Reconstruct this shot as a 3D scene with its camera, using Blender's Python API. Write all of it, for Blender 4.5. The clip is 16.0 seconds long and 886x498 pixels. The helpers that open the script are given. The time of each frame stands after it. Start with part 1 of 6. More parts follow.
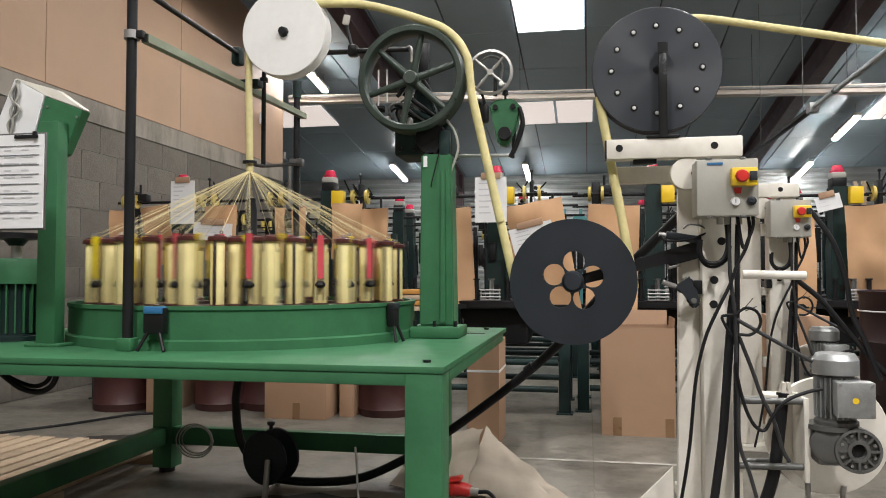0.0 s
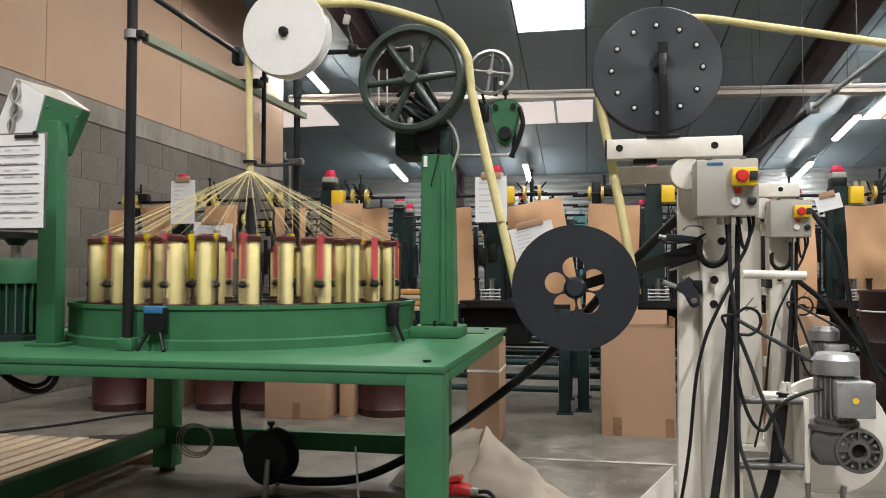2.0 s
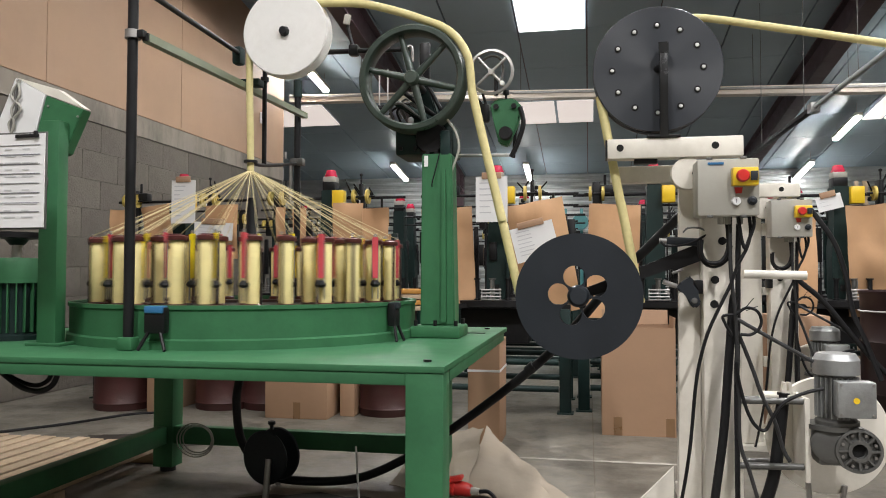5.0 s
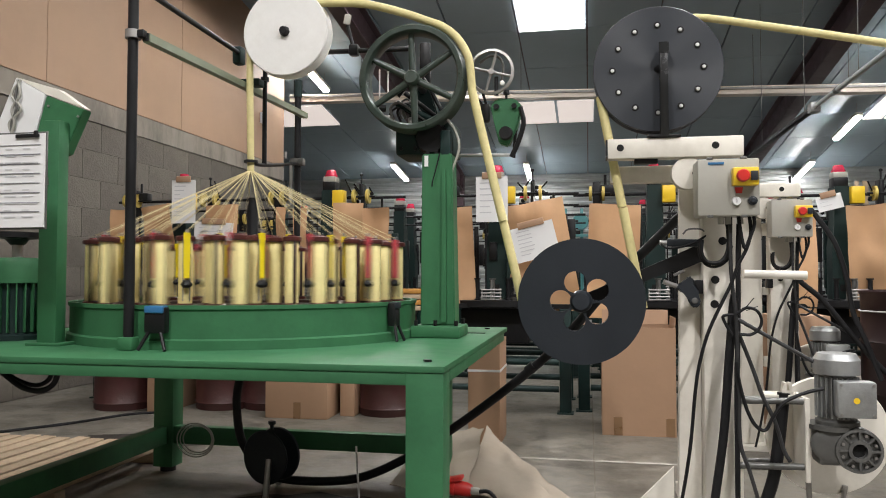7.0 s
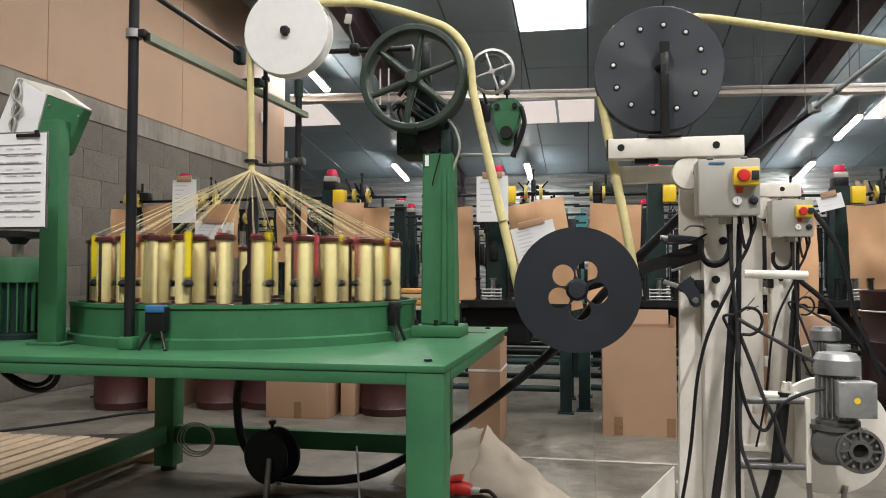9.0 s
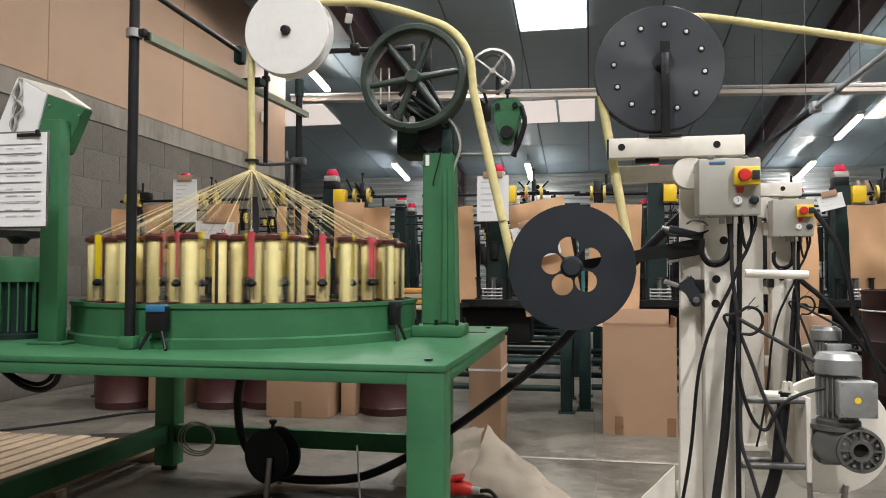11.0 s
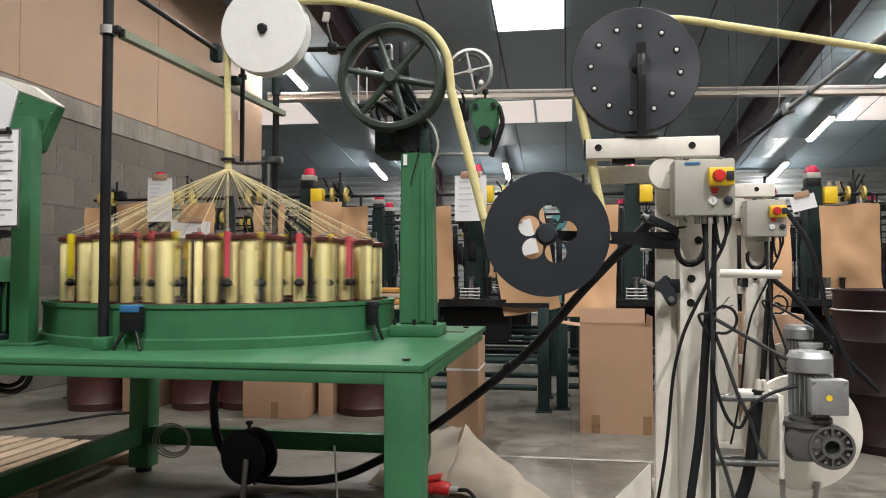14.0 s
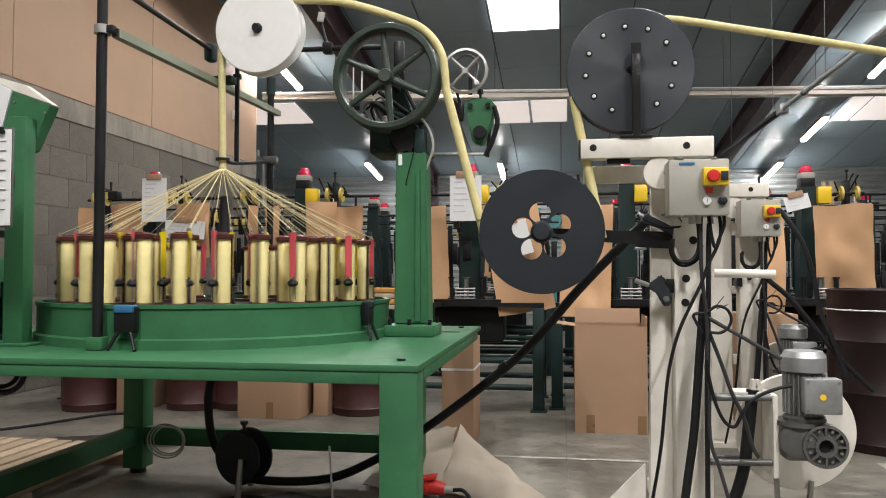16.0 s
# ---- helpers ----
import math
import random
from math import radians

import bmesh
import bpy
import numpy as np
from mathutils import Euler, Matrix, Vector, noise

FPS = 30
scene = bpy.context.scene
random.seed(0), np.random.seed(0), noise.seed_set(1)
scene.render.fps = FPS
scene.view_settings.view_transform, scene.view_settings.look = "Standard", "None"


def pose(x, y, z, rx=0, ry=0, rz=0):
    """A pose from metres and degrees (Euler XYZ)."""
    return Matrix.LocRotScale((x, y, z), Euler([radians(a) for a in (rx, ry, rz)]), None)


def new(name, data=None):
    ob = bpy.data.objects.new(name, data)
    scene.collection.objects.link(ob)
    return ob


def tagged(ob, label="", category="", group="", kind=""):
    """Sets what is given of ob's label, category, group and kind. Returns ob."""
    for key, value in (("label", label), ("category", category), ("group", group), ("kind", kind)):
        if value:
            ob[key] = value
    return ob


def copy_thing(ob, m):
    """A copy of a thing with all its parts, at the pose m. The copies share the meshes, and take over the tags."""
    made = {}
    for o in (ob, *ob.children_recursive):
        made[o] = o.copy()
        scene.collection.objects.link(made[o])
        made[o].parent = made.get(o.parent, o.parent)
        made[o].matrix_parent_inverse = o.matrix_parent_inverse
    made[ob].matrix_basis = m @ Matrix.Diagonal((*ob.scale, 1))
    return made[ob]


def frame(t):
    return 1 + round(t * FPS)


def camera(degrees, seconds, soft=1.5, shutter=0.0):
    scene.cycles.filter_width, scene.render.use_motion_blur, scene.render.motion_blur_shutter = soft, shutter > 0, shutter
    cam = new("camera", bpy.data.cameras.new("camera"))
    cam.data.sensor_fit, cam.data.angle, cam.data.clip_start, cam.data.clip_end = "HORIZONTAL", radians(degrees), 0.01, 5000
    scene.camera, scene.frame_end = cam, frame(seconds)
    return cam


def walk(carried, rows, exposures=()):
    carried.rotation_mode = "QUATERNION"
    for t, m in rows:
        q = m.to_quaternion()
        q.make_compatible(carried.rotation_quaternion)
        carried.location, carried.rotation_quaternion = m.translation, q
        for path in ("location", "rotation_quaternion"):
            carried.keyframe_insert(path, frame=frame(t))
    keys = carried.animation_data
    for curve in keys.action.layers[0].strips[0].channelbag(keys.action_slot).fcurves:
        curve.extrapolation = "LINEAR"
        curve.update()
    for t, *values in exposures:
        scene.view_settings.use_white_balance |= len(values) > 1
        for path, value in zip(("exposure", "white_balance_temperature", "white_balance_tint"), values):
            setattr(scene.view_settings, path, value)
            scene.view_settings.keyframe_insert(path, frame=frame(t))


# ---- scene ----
cam = camera(61.04, 16.0, soft=1.0, shutter=0.5)
EYE = (0.0, 0.0, 1.13)
PATH = [
    (0.0, 92.121, 0.020, 10.892), (1.0, 92.115, 0.015, 10.892), (2.0, 92.106, 0.0, 10.902), (3.0, 92.089, -0.010, 10.925),
    (4.0, 92.090, -0.024, 10.933), (6.5, 92.090, -0.026, 10.957), (7.5, 92.076, -0.038, 10.960), (8.5, 92.067, -0.050, 10.979),
    (9.0, 92.059, -0.066, 10.998), (11.5, 92.021, -0.069, 11.045), (12.0, 92.015, -0.066, 11.055), (12.5, 92.005, -0.070, 10.724),
    (13.0, 92.000, -0.060, 10.411), (13.5, 92.008, -0.052, 9.963), (14.0, 92.006, -0.044, 9.343), (14.5, 92.001, -0.028, 9.134),
    (15.0, 92.003, -0.024, 9.077), (15.5, 92.004, -0.018, 9.019), (16.0, 92.005, -0.013, 8.969)]
walk(cam, [(t, pose(*EYE, rx, ry, rz)) for t, rx, ry, rz in PATH])

# ---- world and light ----
world = bpy.data.worlds.new("world")
scene.world = world
world.use_nodes = True
_sky = world.node_tree.nodes.new("ShaderNodeTexSky")
_sky.sky_type = "NISHITA"
_sky.sun_disc = False
_sky.sun_elevation = radians(40)
world.node_tree.links.new(_sky.outputs[0], world.node_tree.nodes["Background"].inputs[0])
world.node_tree.nodes["Background"].inputs[1].default_value = 0.1
scene.view_settings.exposure = 0.0

ROOF_EAVE_Y, ROOF_EAVE_Z, ROOF_SLOPE = 20.5, 3.9, 0.14


def roof_z(y):
    return ROOF_EAVE_Z + ROOF_SLOPE * (ROOF_EAVE_Y - y) if y > -4 else ROOF_EAVE_Z + ROOF_SLOPE * (ROOF_EAVE_Y + 4 + (y + 4))


# first row: tubes in view; second row: unseen, added as fill light
TUBES_AND_FILLS = [(-4.81, 18.95), (-1.5, 19.25), (5.2, 19.7), (5.2, 16.55), (5.28, 13.1), (-4.81, 12.62),
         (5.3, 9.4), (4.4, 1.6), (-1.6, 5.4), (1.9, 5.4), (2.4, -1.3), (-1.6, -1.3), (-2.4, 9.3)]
TUBE_FILL_WATTS = {(-1.6, 5.4): 60, (1.9, 5.4): 150, (4.4, 1.6): 275, (2.4, -1.3): 460, (-1.6, -1.3): 400, (5.3, 9.4): 115, (-2.4, 9.3): 115,
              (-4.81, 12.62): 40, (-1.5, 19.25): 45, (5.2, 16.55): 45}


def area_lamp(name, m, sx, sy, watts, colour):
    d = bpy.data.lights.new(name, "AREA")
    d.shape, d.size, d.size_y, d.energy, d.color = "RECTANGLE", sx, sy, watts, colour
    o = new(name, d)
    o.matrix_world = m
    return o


# ---- materials ----
def mat(name, colour, rough=0.5, metal=0.0, vary=0.12, scale=6.0, bump=0.0, bump_scale=60.0, dirt=None, dirt_amount=0.0, dirt_scale=2.0,
        random_amount=0.0, stretch=(1, 1, 1), coat=0.0, spec=0.5, rough_vary=0.1):
    m = bpy.data.materials.new(name)
    m.use_nodes = True
    nt = m.node_tree
    n, l = nt.nodes, nt.links
    b = n["Principled BSDF"]
    tc = n.new("ShaderNodeTexCoord")
    mp = n.new("ShaderNodeMapping")
    mp.inputs["Scale"].default_value = stretch
    l.new(tc.outputs["Object"], mp.inputs[0])
    tex = n.new("ShaderNodeTexNoise")
    tex.inputs["Scale"].default_value = scale
    tex.inputs["Detail"].default_value = 8
    tex.inputs["Roughness"].default_value = 0.65
    l.new(mp.outputs[0], tex.inputs["Vector"])
    ramp = n.new("ShaderNodeMapRange")
    ramp.inputs[1].default_value, ramp.inputs[2].default_value = 0.3, 0.7
    ramp.inputs[3].default_value, ramp.inputs[4].default_value = 1 - vary, 1 + vary
    l.new(tex.outputs[0], ramp.inputs[0])
    mul = n.new("ShaderNodeVectorMath")
    mul.operation = "SCALE"
    mul.inputs[0].default_value = colour
    l.new(ramp.outputs[0], mul.inputs["Scale"])
    out = mul.outputs[0]
    if random_amount:
        oi = n.new("ShaderNodeObjectInfo")
        rr = n.new("ShaderNodeMapRange")
        rr.inputs[3].default_value, rr.inputs[4].default_value = 1 - random_amount, 1 + random_amount
        l.new(oi.outputs["Random"], rr.inputs[0])
        mul2 = n.new("ShaderNodeVectorMath")
        mul2.operation = "SCALE"
        l.new(out, mul2.inputs[0])
        l.new(rr.outputs[0], mul2.inputs["Scale"])
        out = mul2.outputs[0]
    if dirt:
        t2 = n.new("ShaderNodeTexNoise")
        t2.inputs["Scale"].default_value = dirt_scale
        t2.inputs["Detail"].default_value = 9
        t2.inputs["Roughness"].default_value = 0.7
        l.new(mp.outputs[0], t2.inputs["Vector"])
        r2 = n.new("ShaderNodeMapRange")
        r2.inputs[1].default_value, r2.inputs[2].default_value = 0.45, 0.75
        r2.inputs[3].default_value, r2.inputs[4].default_value = 0.0, dirt_amount
        l.new(t2.outputs[0], r2.inputs[0])
        mx = n.new("ShaderNodeMix")
        mx.data_type = "RGBA"
        l.new(r2.outputs[0], mx.inputs[0])
        l.new(out, mx.inputs[6])
        mx.inputs[7].default_value = (*dirt, 1)
        out = mx.outputs[2]
    l.new(out, b.inputs["Base Color"])
    rg = n.new("ShaderNodeMapRange")
    rg.inputs[1].default_value, rg.inputs[2].default_value = 0.3, 0.7
    rg.inputs[3].default_value, rg.inputs[4].default_value = max(0.03, rough - rough_vary), min(1, rough + rough_vary)
    l.new(tex.outputs[0], rg.inputs[0])
    l.new(rg.outputs[0], b.inputs["Roughness"])
    b.inputs["Metallic"].default_value = metal
    b.inputs["Specular IOR Level"].default_value = spec
    if coat:
        b.inputs["Coat Weight"].default_value = coat
        b.inputs["Coat Roughness"].default_value = 0.2
    if bump:
        t3 = n.new("ShaderNodeTexNoise")
        t3.inputs["Scale"].default_value = bump_scale
        t3.inputs["Detail"].default_value = 6
        l.new(mp.outputs[0], t3.inputs["Vector"])
        bp = n.new("ShaderNodeBump")
        bp.inputs["Strength"].default_value = bump
        bp.inputs["Distance"].default_value = 0.01
        l.new(t3.outputs[0], bp.inputs["Height"])
        l.new(bp.outputs[0], b.inputs["Normal"])
    return m


def glow(name, colour, strength):
    m = bpy.data.materials.new(name)
    m.use_nodes = True
    b = m.node_tree.nodes["Principled BSDF"]
    b.inputs["Base Color"].default_value = (0.8, 0.8, 0.8, 1)
    b.inputs["Emission Color"].default_value = (*colour, 1)
    b.inputs["Emission Strength"].default_value = strength
    return m


def wound_mat(name, colour, turns, axis_scale):
    """Yarn wound in close turns: fine bands along z."""
    m = mat(name, colour, 0.55, vary=0.10, scale=14, random_amount=0.07)
    n, l = m.node_tree.nodes, m.node_tree.links
    tc = n.new("ShaderNodeTexCoord")
    w = n.new("ShaderNodeTexWave")
    w.bands_direction = "Z"
    w.inputs["Scale"].default_value = turns
    w.inputs["Distortion"].default_value = 1.5
    l.new(tc.outputs["Object"], w.inputs["Vector"])
    bp = n.new("ShaderNodeBump")
    bp.inputs["Strength"].default_value = 0.18
    bp.inputs["Distance"].default_value = 0.002
    l.new(w.outputs[0], bp.inputs["Height"])
    l.new(bp.outputs[0], n["Principled BSDF"].inputs["Normal"])
    return m


def braid_mat(name, colour):
    m = mat(name, colour, 0.6, vary=0.12, scale=25)
    n, l = m.node_tree.nodes, m.node_tree.links
    tc = n.new("ShaderNodeTexCoord")
    ws = []
    for sx in (1, -1):
        mp = n.new("ShaderNodeMapping")
        mp.inputs["Rotation"].default_value = (0, radians(38 * sx), 0)
        l.new(tc.outputs["Object"], mp.inputs[0])
        w = n.new("ShaderNodeTexWave")
        w.inputs["Scale"].default_value = 60
        w.inputs["Distortion"].default_value = 0.6
        l.new(mp.outputs[0], w.inputs["Vector"])
        ws.append(w)
    mx = n.new("ShaderNodeMath")
    mx.operation = "MAXIMUM"
    l.new(ws[0].outputs["Fac"], mx.inputs[0])
    l.new(ws[1].outputs["Fac"], mx.inputs[1])
    bp = n.new("ShaderNodeBump")
    bp.inputs["Strength"].default_value = 0.3
    bp.inputs["Distance"].default_value = 0.002
    l.new(mx.outputs[0], bp.inputs["Height"])
    l.new(bp.outputs[0], n["Principled BSDF"].inputs["Normal"])
    return m


def turned_mat(name, colour, rough):
    """Plastic turned on a lathe: fine rings round the y axis stretch its gloss."""
    m = mat(name, colour, rough, spec=0.5, vary=0.08, scale=5, rough_vary=0.03)
    n, l = m.node_tree.nodes, m.node_tree.links
    tg = n.new("ShaderNodeTangent")
    tg.direction_type, tg.axis = "RADIAL", "Y"
    l.new(tg.outputs[0], n["Principled BSDF"].inputs["Tangent"])
    n["Principled BSDF"].inputs["Anisotropic"].default_value = 0.6
    return m


GREEN = mat("green_enamel", (0.036, 0.138, 0.060), 0.55, spec=0.28, vary=0.10, scale=4, bump=0.08, bump_scale=40, dirt=(0.015, 0.05, 0.028), dirt_amount=0.45, dirt_scale=3)
GREEN_PALE = mat("pale_green_enamel", (0.22, 0.25, 0.175), 0.4, vary=0.12, scale=6, dirt=(0.05, 0.08, 0.05), dirt_amount=0.4)
GREEN_DARK = mat("dark_green_enamel", (0.009, 0.025, 0.023), 0.55, spec=0.25, vary=0.2, scale=5, dirt=(0.02, 0.02, 0.02), dirt_amount=0.5)
WHEEL_GREEN = mat("worn_green_black_iron", (0.024, 0.038, 0.030), 0.34, spec=0.55, vary=0.25, scale=8, bump=0.15, bump_scale=50, dirt=(0.07, 0.08, 0.06), dirt_amount=0.4, dirt_scale=5)
BLACK_STEEL = mat("black_steel", (0.010, 0.010, 0.011), 0.42, metal=0.0, spec=0.25, vary=0.25, scale=10)
BLACK_PLASTIC = mat("matt_black_plastic", (0.016, 0.020, 0.026), 0.42, spec=0.4, vary=0.10, scale=5, bump=0.05, bump_scale=80)
TURNED_BLACK = turned_mat("turned_black_plastic", (0.028, 0.032, 0.039), 0.40)
OIL_AND_SHADE = mat("oil_and_shade_concrete", (0.022, 0.019, 0.016), 0.62, spec=0.25, vary=0.4, scale=6, dirt=(0.06, 0.053, 0.044), dirt_amount=0.7, dirt_scale=5)
RUBBER = mat("black_rubber", (0.008, 0.008, 0.009), 0.55, spec=0.25, vary=0.25, scale=20)
CREAM = mat("cream_enamel", (0.70, 0.665, 0.595), 0.42, vary=0.05, scale=3, bump=0.05, bump_scale=30, dirt=(0.30, 0.26, 0.19), dirt_amount=0.35, dirt_scale=4)
WHITE_NYLON = mat("white_nylon", (0.74, 0.73, 0.71), 0.55, vary=0.04, scale=5, dirt=(0.45, 0.42, 0.36), dirt_amount=0.25, dirt_scale=6)
GLOSS_BLACK = mat("glossy_blackened_steel", (0.035, 0.036, 0.037), 0.22, metal=0.6, vary=0.2, scale=8)
DARK_CABLE = mat("dusty_grey_cable", (0.030, 0.030, 0.031), 0.5, spec=0.3, vary=0.2, scale=20)
STEEL = mat("bare_steel", (0.33, 0.32, 0.31), 0.42, metal=0.8, vary=0.2, scale=12)
ALU = mat("cast_aluminium", (0.34, 0.35, 0.35), 0.42, metal=0.55, vary=0.10, scale=9, bump=0.12, bump_scale=90, dirt=(0.10, 0.09, 0.08), dirt_amount=0.5, dirt_scale=6)
DARK_ALU = mat("grimy_iron_and_fin_shade", (0.13, 0.13, 0.125), 0.45, metal=0.5, vary=0.2, scale=9, bump=0.2, bump_scale=60)
ZINC = mat("bright_zinc", (0.72, 0.72, 0.70), 0.35, metal=0.3, vary=0.08)
GREY_BOX = mat("grey_powder_coat", (0.36, 0.35, 0.31), 0.45, vary=0.05, scale=5, dirt=(0.2, 0.18, 0.15), dirt_amount=0.35, dirt_scale=5)
YELLOW = mat("yellow_plastic", (0.75, 0.50, 0.02), 0.4, vary=0.08)
TAG_YELLOW = mat("yellow_tag_paint", (0.75, 0.58, 0.01), 0.4, vary=0.08)
TAG_RED = mat("red_tag_paint", (0.58, 0.075, 0.095), 0.38, vary=0.1)
RED = mat("red_plastic", (0.55, 0.025, 0.02), 0.35, vary=0.08)
RED_LENS = mat("red_beacon_lens", (0.46, 0.018, 0.055), 0.2, vary=0.08)
MAROON = mat("maroon_enamel", (0.070, 0.016, 0.014), 0.38, vary=0.15, scale=8)
BLACK_DRUM = mat("black_maroon_drum_enamel", (0.018, 0.008, 0.009), 0.45, vary=0.2, scale=5, spec=0.3)
BROWN_IRON = mat("oily_brown_iron", (0.030, 0.014, 0.010), 0.5, vary=0.2, scale=20)
DRUM_MAT = mat("maroon_drum_enamel", (0.055, 0.014, 0.014), 0.48, vary=0.2, scale=5, bump=0.1, dirt=(0.06, 0.04, 0.03), dirt_amount=0.5)
YARN = wound_mat("yellow_wound_yarn", (0.81, 0.69, 0.32), 160, 1)
YARN_LINE = mat("yellow_yarn", (0.72, 0.62, 0.34), 0.6, vary=0.1)
ROPE = braid_mat("yellow_braided_rope", (0.60, 0.525, 0.25))
CARD = mat("brown_cardboard", (0.36, 0.222, 0.137), 0.75, vary=0.06, scale=3, bump=0.08, bump_scale=30, dirt=(0.27, 0.165, 0.10), dirt_amount=0.3)
KRAFT = mat("brown_kraft_paper", (0.50, 0.295, 0.155), 0.7, vary=0.08, scale=4, bump=0.25, bump_scale=7, random_amount=0.12)
TAPE = mat("brown_tape", (0.21, 0.12, 0.06), 0.3, vary=0.1)
PAPER = mat("white_paper", (0.72, 0.72, 0.72), 0.7, vary=0.03, scale=3)
INK = mat("grey_ink", (0.16, 0.16, 0.18), 0.7)
PALE_INK = mat("faint_grey_ink", (0.50, 0.50, 0.52), 0.7)
WOODBOARD = mat("worn_wooden_boards", (0.43, 0.325, 0.22), 0.65, vary=0.16, scale=5, stretch=(1, 9, 9), random_amount=0.12, bump=0.2, bump_scale=20, dirt=(0.25, 0.18, 0.12), dirt_amount=0.4)
ORANGE_SLAT = mat("orange_stained_wood", (0.50, 0.24, 0.05), 0.6, vary=0.15, scale=6, stretch=(1, 6, 6))
CONCRETE = mat("stained_concrete_floor", (0.160, 0.146, 0.122), 0.46, vary=0.42, scale=11.0, bump=0.2, bump_scale=18, dirt=(0.030, 0.026, 0.021), dirt_amount=0.9, dirt_scale=3.4, rough_vary=0.16)
BLOCK = mat("grey_concrete_block", (0.140, 0.124, 0.103), 0.85, vary=0.24, scale=3, bump=0.6, bump_scale=45, dirt=(0.075, 0.066, 0.055), dirt_amount=0.9, dirt_scale=1.9, random_amount=0.10)
MORTAR = mat("mortar", (0.19, 0.17, 0.145), 0.9, vary=0.1, bump=0.3)
BEAM_CONC = mat("cast_concrete_beam", (0.27, 0.24, 0.20), 0.85, vary=0.15, scale=2, bump=0.3, bump_scale=25, dirt=(0.09, 0.08, 0.066), dirt_amount=0.9, dirt_scale=2.6, stretch=(1, 1, 0.4))
PANEL = mat("salmon_wall_board", (0.41, 0.268, 0.174), 0.7, vary=0.05, scale=1.2, dirt=(0.32, 0.207, 0.134), dirt_amount=0.45, dirt_scale=0.8, random_amount=0.03)
ROOFING = mat("dark_grey_roof_panel", (0.40, 0.50, 0.57), 0.26, rough_vary=0.01, vary=0.03, scale=1.5, random_amount=0.06)
PURLIN = mat("maroon_brown_rafter_paint", (0.085, 0.050, 0.060), 0.4, vary=0.12)
CORRUGATED = mat("galvanised_corrugated_sheet", (0.50, 0.52, 0.52), 0.42, metal=0.4, vary=0.10, scale=2)
PLAIN_WALL = mat("grey_rendered_wall", (0.38, 0.36, 0.32), 0.8, vary=0.08, scale=1.5)
LINE_PAINT = mat("worn_white_floor_paint", (0.42, 0.40, 0.36), 0.6, vary=0.15, scale=10, dirt=(0.3, 0.28, 0.24), dirt_amount=0.9, dirt_scale=9)
COPPER_TRAY = mat("bare_wood_and_steel_trunking", (0.78, 0.69, 0.60), 0.34, metal=0.25, vary=0.15, scale=3, stretch=(0.3, 4, 4))
BLUE = mat("blue_plastic", (0.03, 0.14, 0.30), 0.4)
TUBE_GLOW = glow("lit_tube", (1.0, 0.985, 0.96), 64.0)
SKY_GLOW = glow("daylit_translucent_panel", (1.0, 0.99, 0.97), 2.6)
# weaker, pinkish glow for the far skylights
SKY_DIM = glow("dim_pinkish_daylit_panel", (0.92, 0.80, 0.74), 0.75)
HOLE = mat("dark_hole", (0.006, 0.006, 0.006), 0.9)


# ---- mesh tools ----
ORIGIN = {}


def thing(name, loc, label, category, group="", kind=""):
    o = new(name)
    o.empty_display_size = 0.05
    o.location = loc
    ORIGIN[o] = Vector(loc)
    return tagged(o, label, category, group, kind)


def root_of(o):
    while o.parent:
        o = o.parent
    return o


def part(name, bm, material, parent, label="", smooth=40):
    """One mesh object under a thing or a part, from a bmesh in world places."""
    at = ORIGIN.get(parent)
    if at is None:
        at = ORIGIN[root_of(parent)]
    bmesh.ops.translate(bm, verts=bm.verts, vec=-at)
    ob = finish(name, bm, material, smooth)
    ob.parent = parent
    ORIGIN[ob] = at
    return tagged(ob, label)


def spinner(name, bm, material, parent, centre, label="", smooth=40):
    """As part(), with its own turning point at centre."""
    up = ORIGIN[parent]
    c = Vector(centre)
    bmesh.ops.translate(bm, verts=bm.verts, vec=-c)
    ob = finish(name, bm, material, smooth)
    ob.parent = parent
    ob.location = c - up
    ORIGIN[ob] = c
    return tagged(ob, label)


def finish(name, bm, material, smooth=40):
    bmesh.ops.recalc_face_normals(bm, faces=bm.faces)
    me = bpy.data.meshes.new(name)
    if smooth:
        lim = radians(smooth)
        for f in bm.faces:
            f.smooth = True
        for e in bm.edges:
            if len(e.link_faces) == 2 and e.calc_face_angle(0) > lim:
                e.smooth = False
    bm.to_mesh(me)
    bm.free()
    me.materials.append(material)
    return new(name, me)


def structure(name, bm, material, label, category, smooth=0):
    ob = finish(name, bm, material, smooth)
    ORIGIN[ob] = Vector((0, 0, 0))
    return tagged(ob, label, category, kind="structure")


def box(c, s, bevel=0.0, m=None, bm=None):
    bm = bm or bmesh.new()
    r = bmesh.ops.create_cube(bm, size=1)
    vs = r["verts"]
    bmesh.ops.scale(bm, verts=vs, vec=s)
    if bevel:
        es = list({e for v in vs for e in v.link_edges})
        out = bmesh.ops.bevel(bm, geom=es, offset=min(bevel, min(s) * 0.45), segments=2, affect="EDGES", profile=0.5)
        vs = list({v for v in out["verts"]} | {v for v in vs if v.is_valid})
    if m is not None:
        bmesh.ops.transform(bm, verts=vs, matrix=m)
    bmesh.ops.translate(bm, verts=vs, vec=c)
    return bm


def bbox(x0, x1, y0, y1, z0, z1, bevel=0.0, bm=None):
    return box(((x0 + x1) / 2, (y0 + y1) / 2, (z0 + z1) / 2), (abs(x1 - x0), abs(y1 - y0), abs(z1 - z0)), bevel, bm=bm)


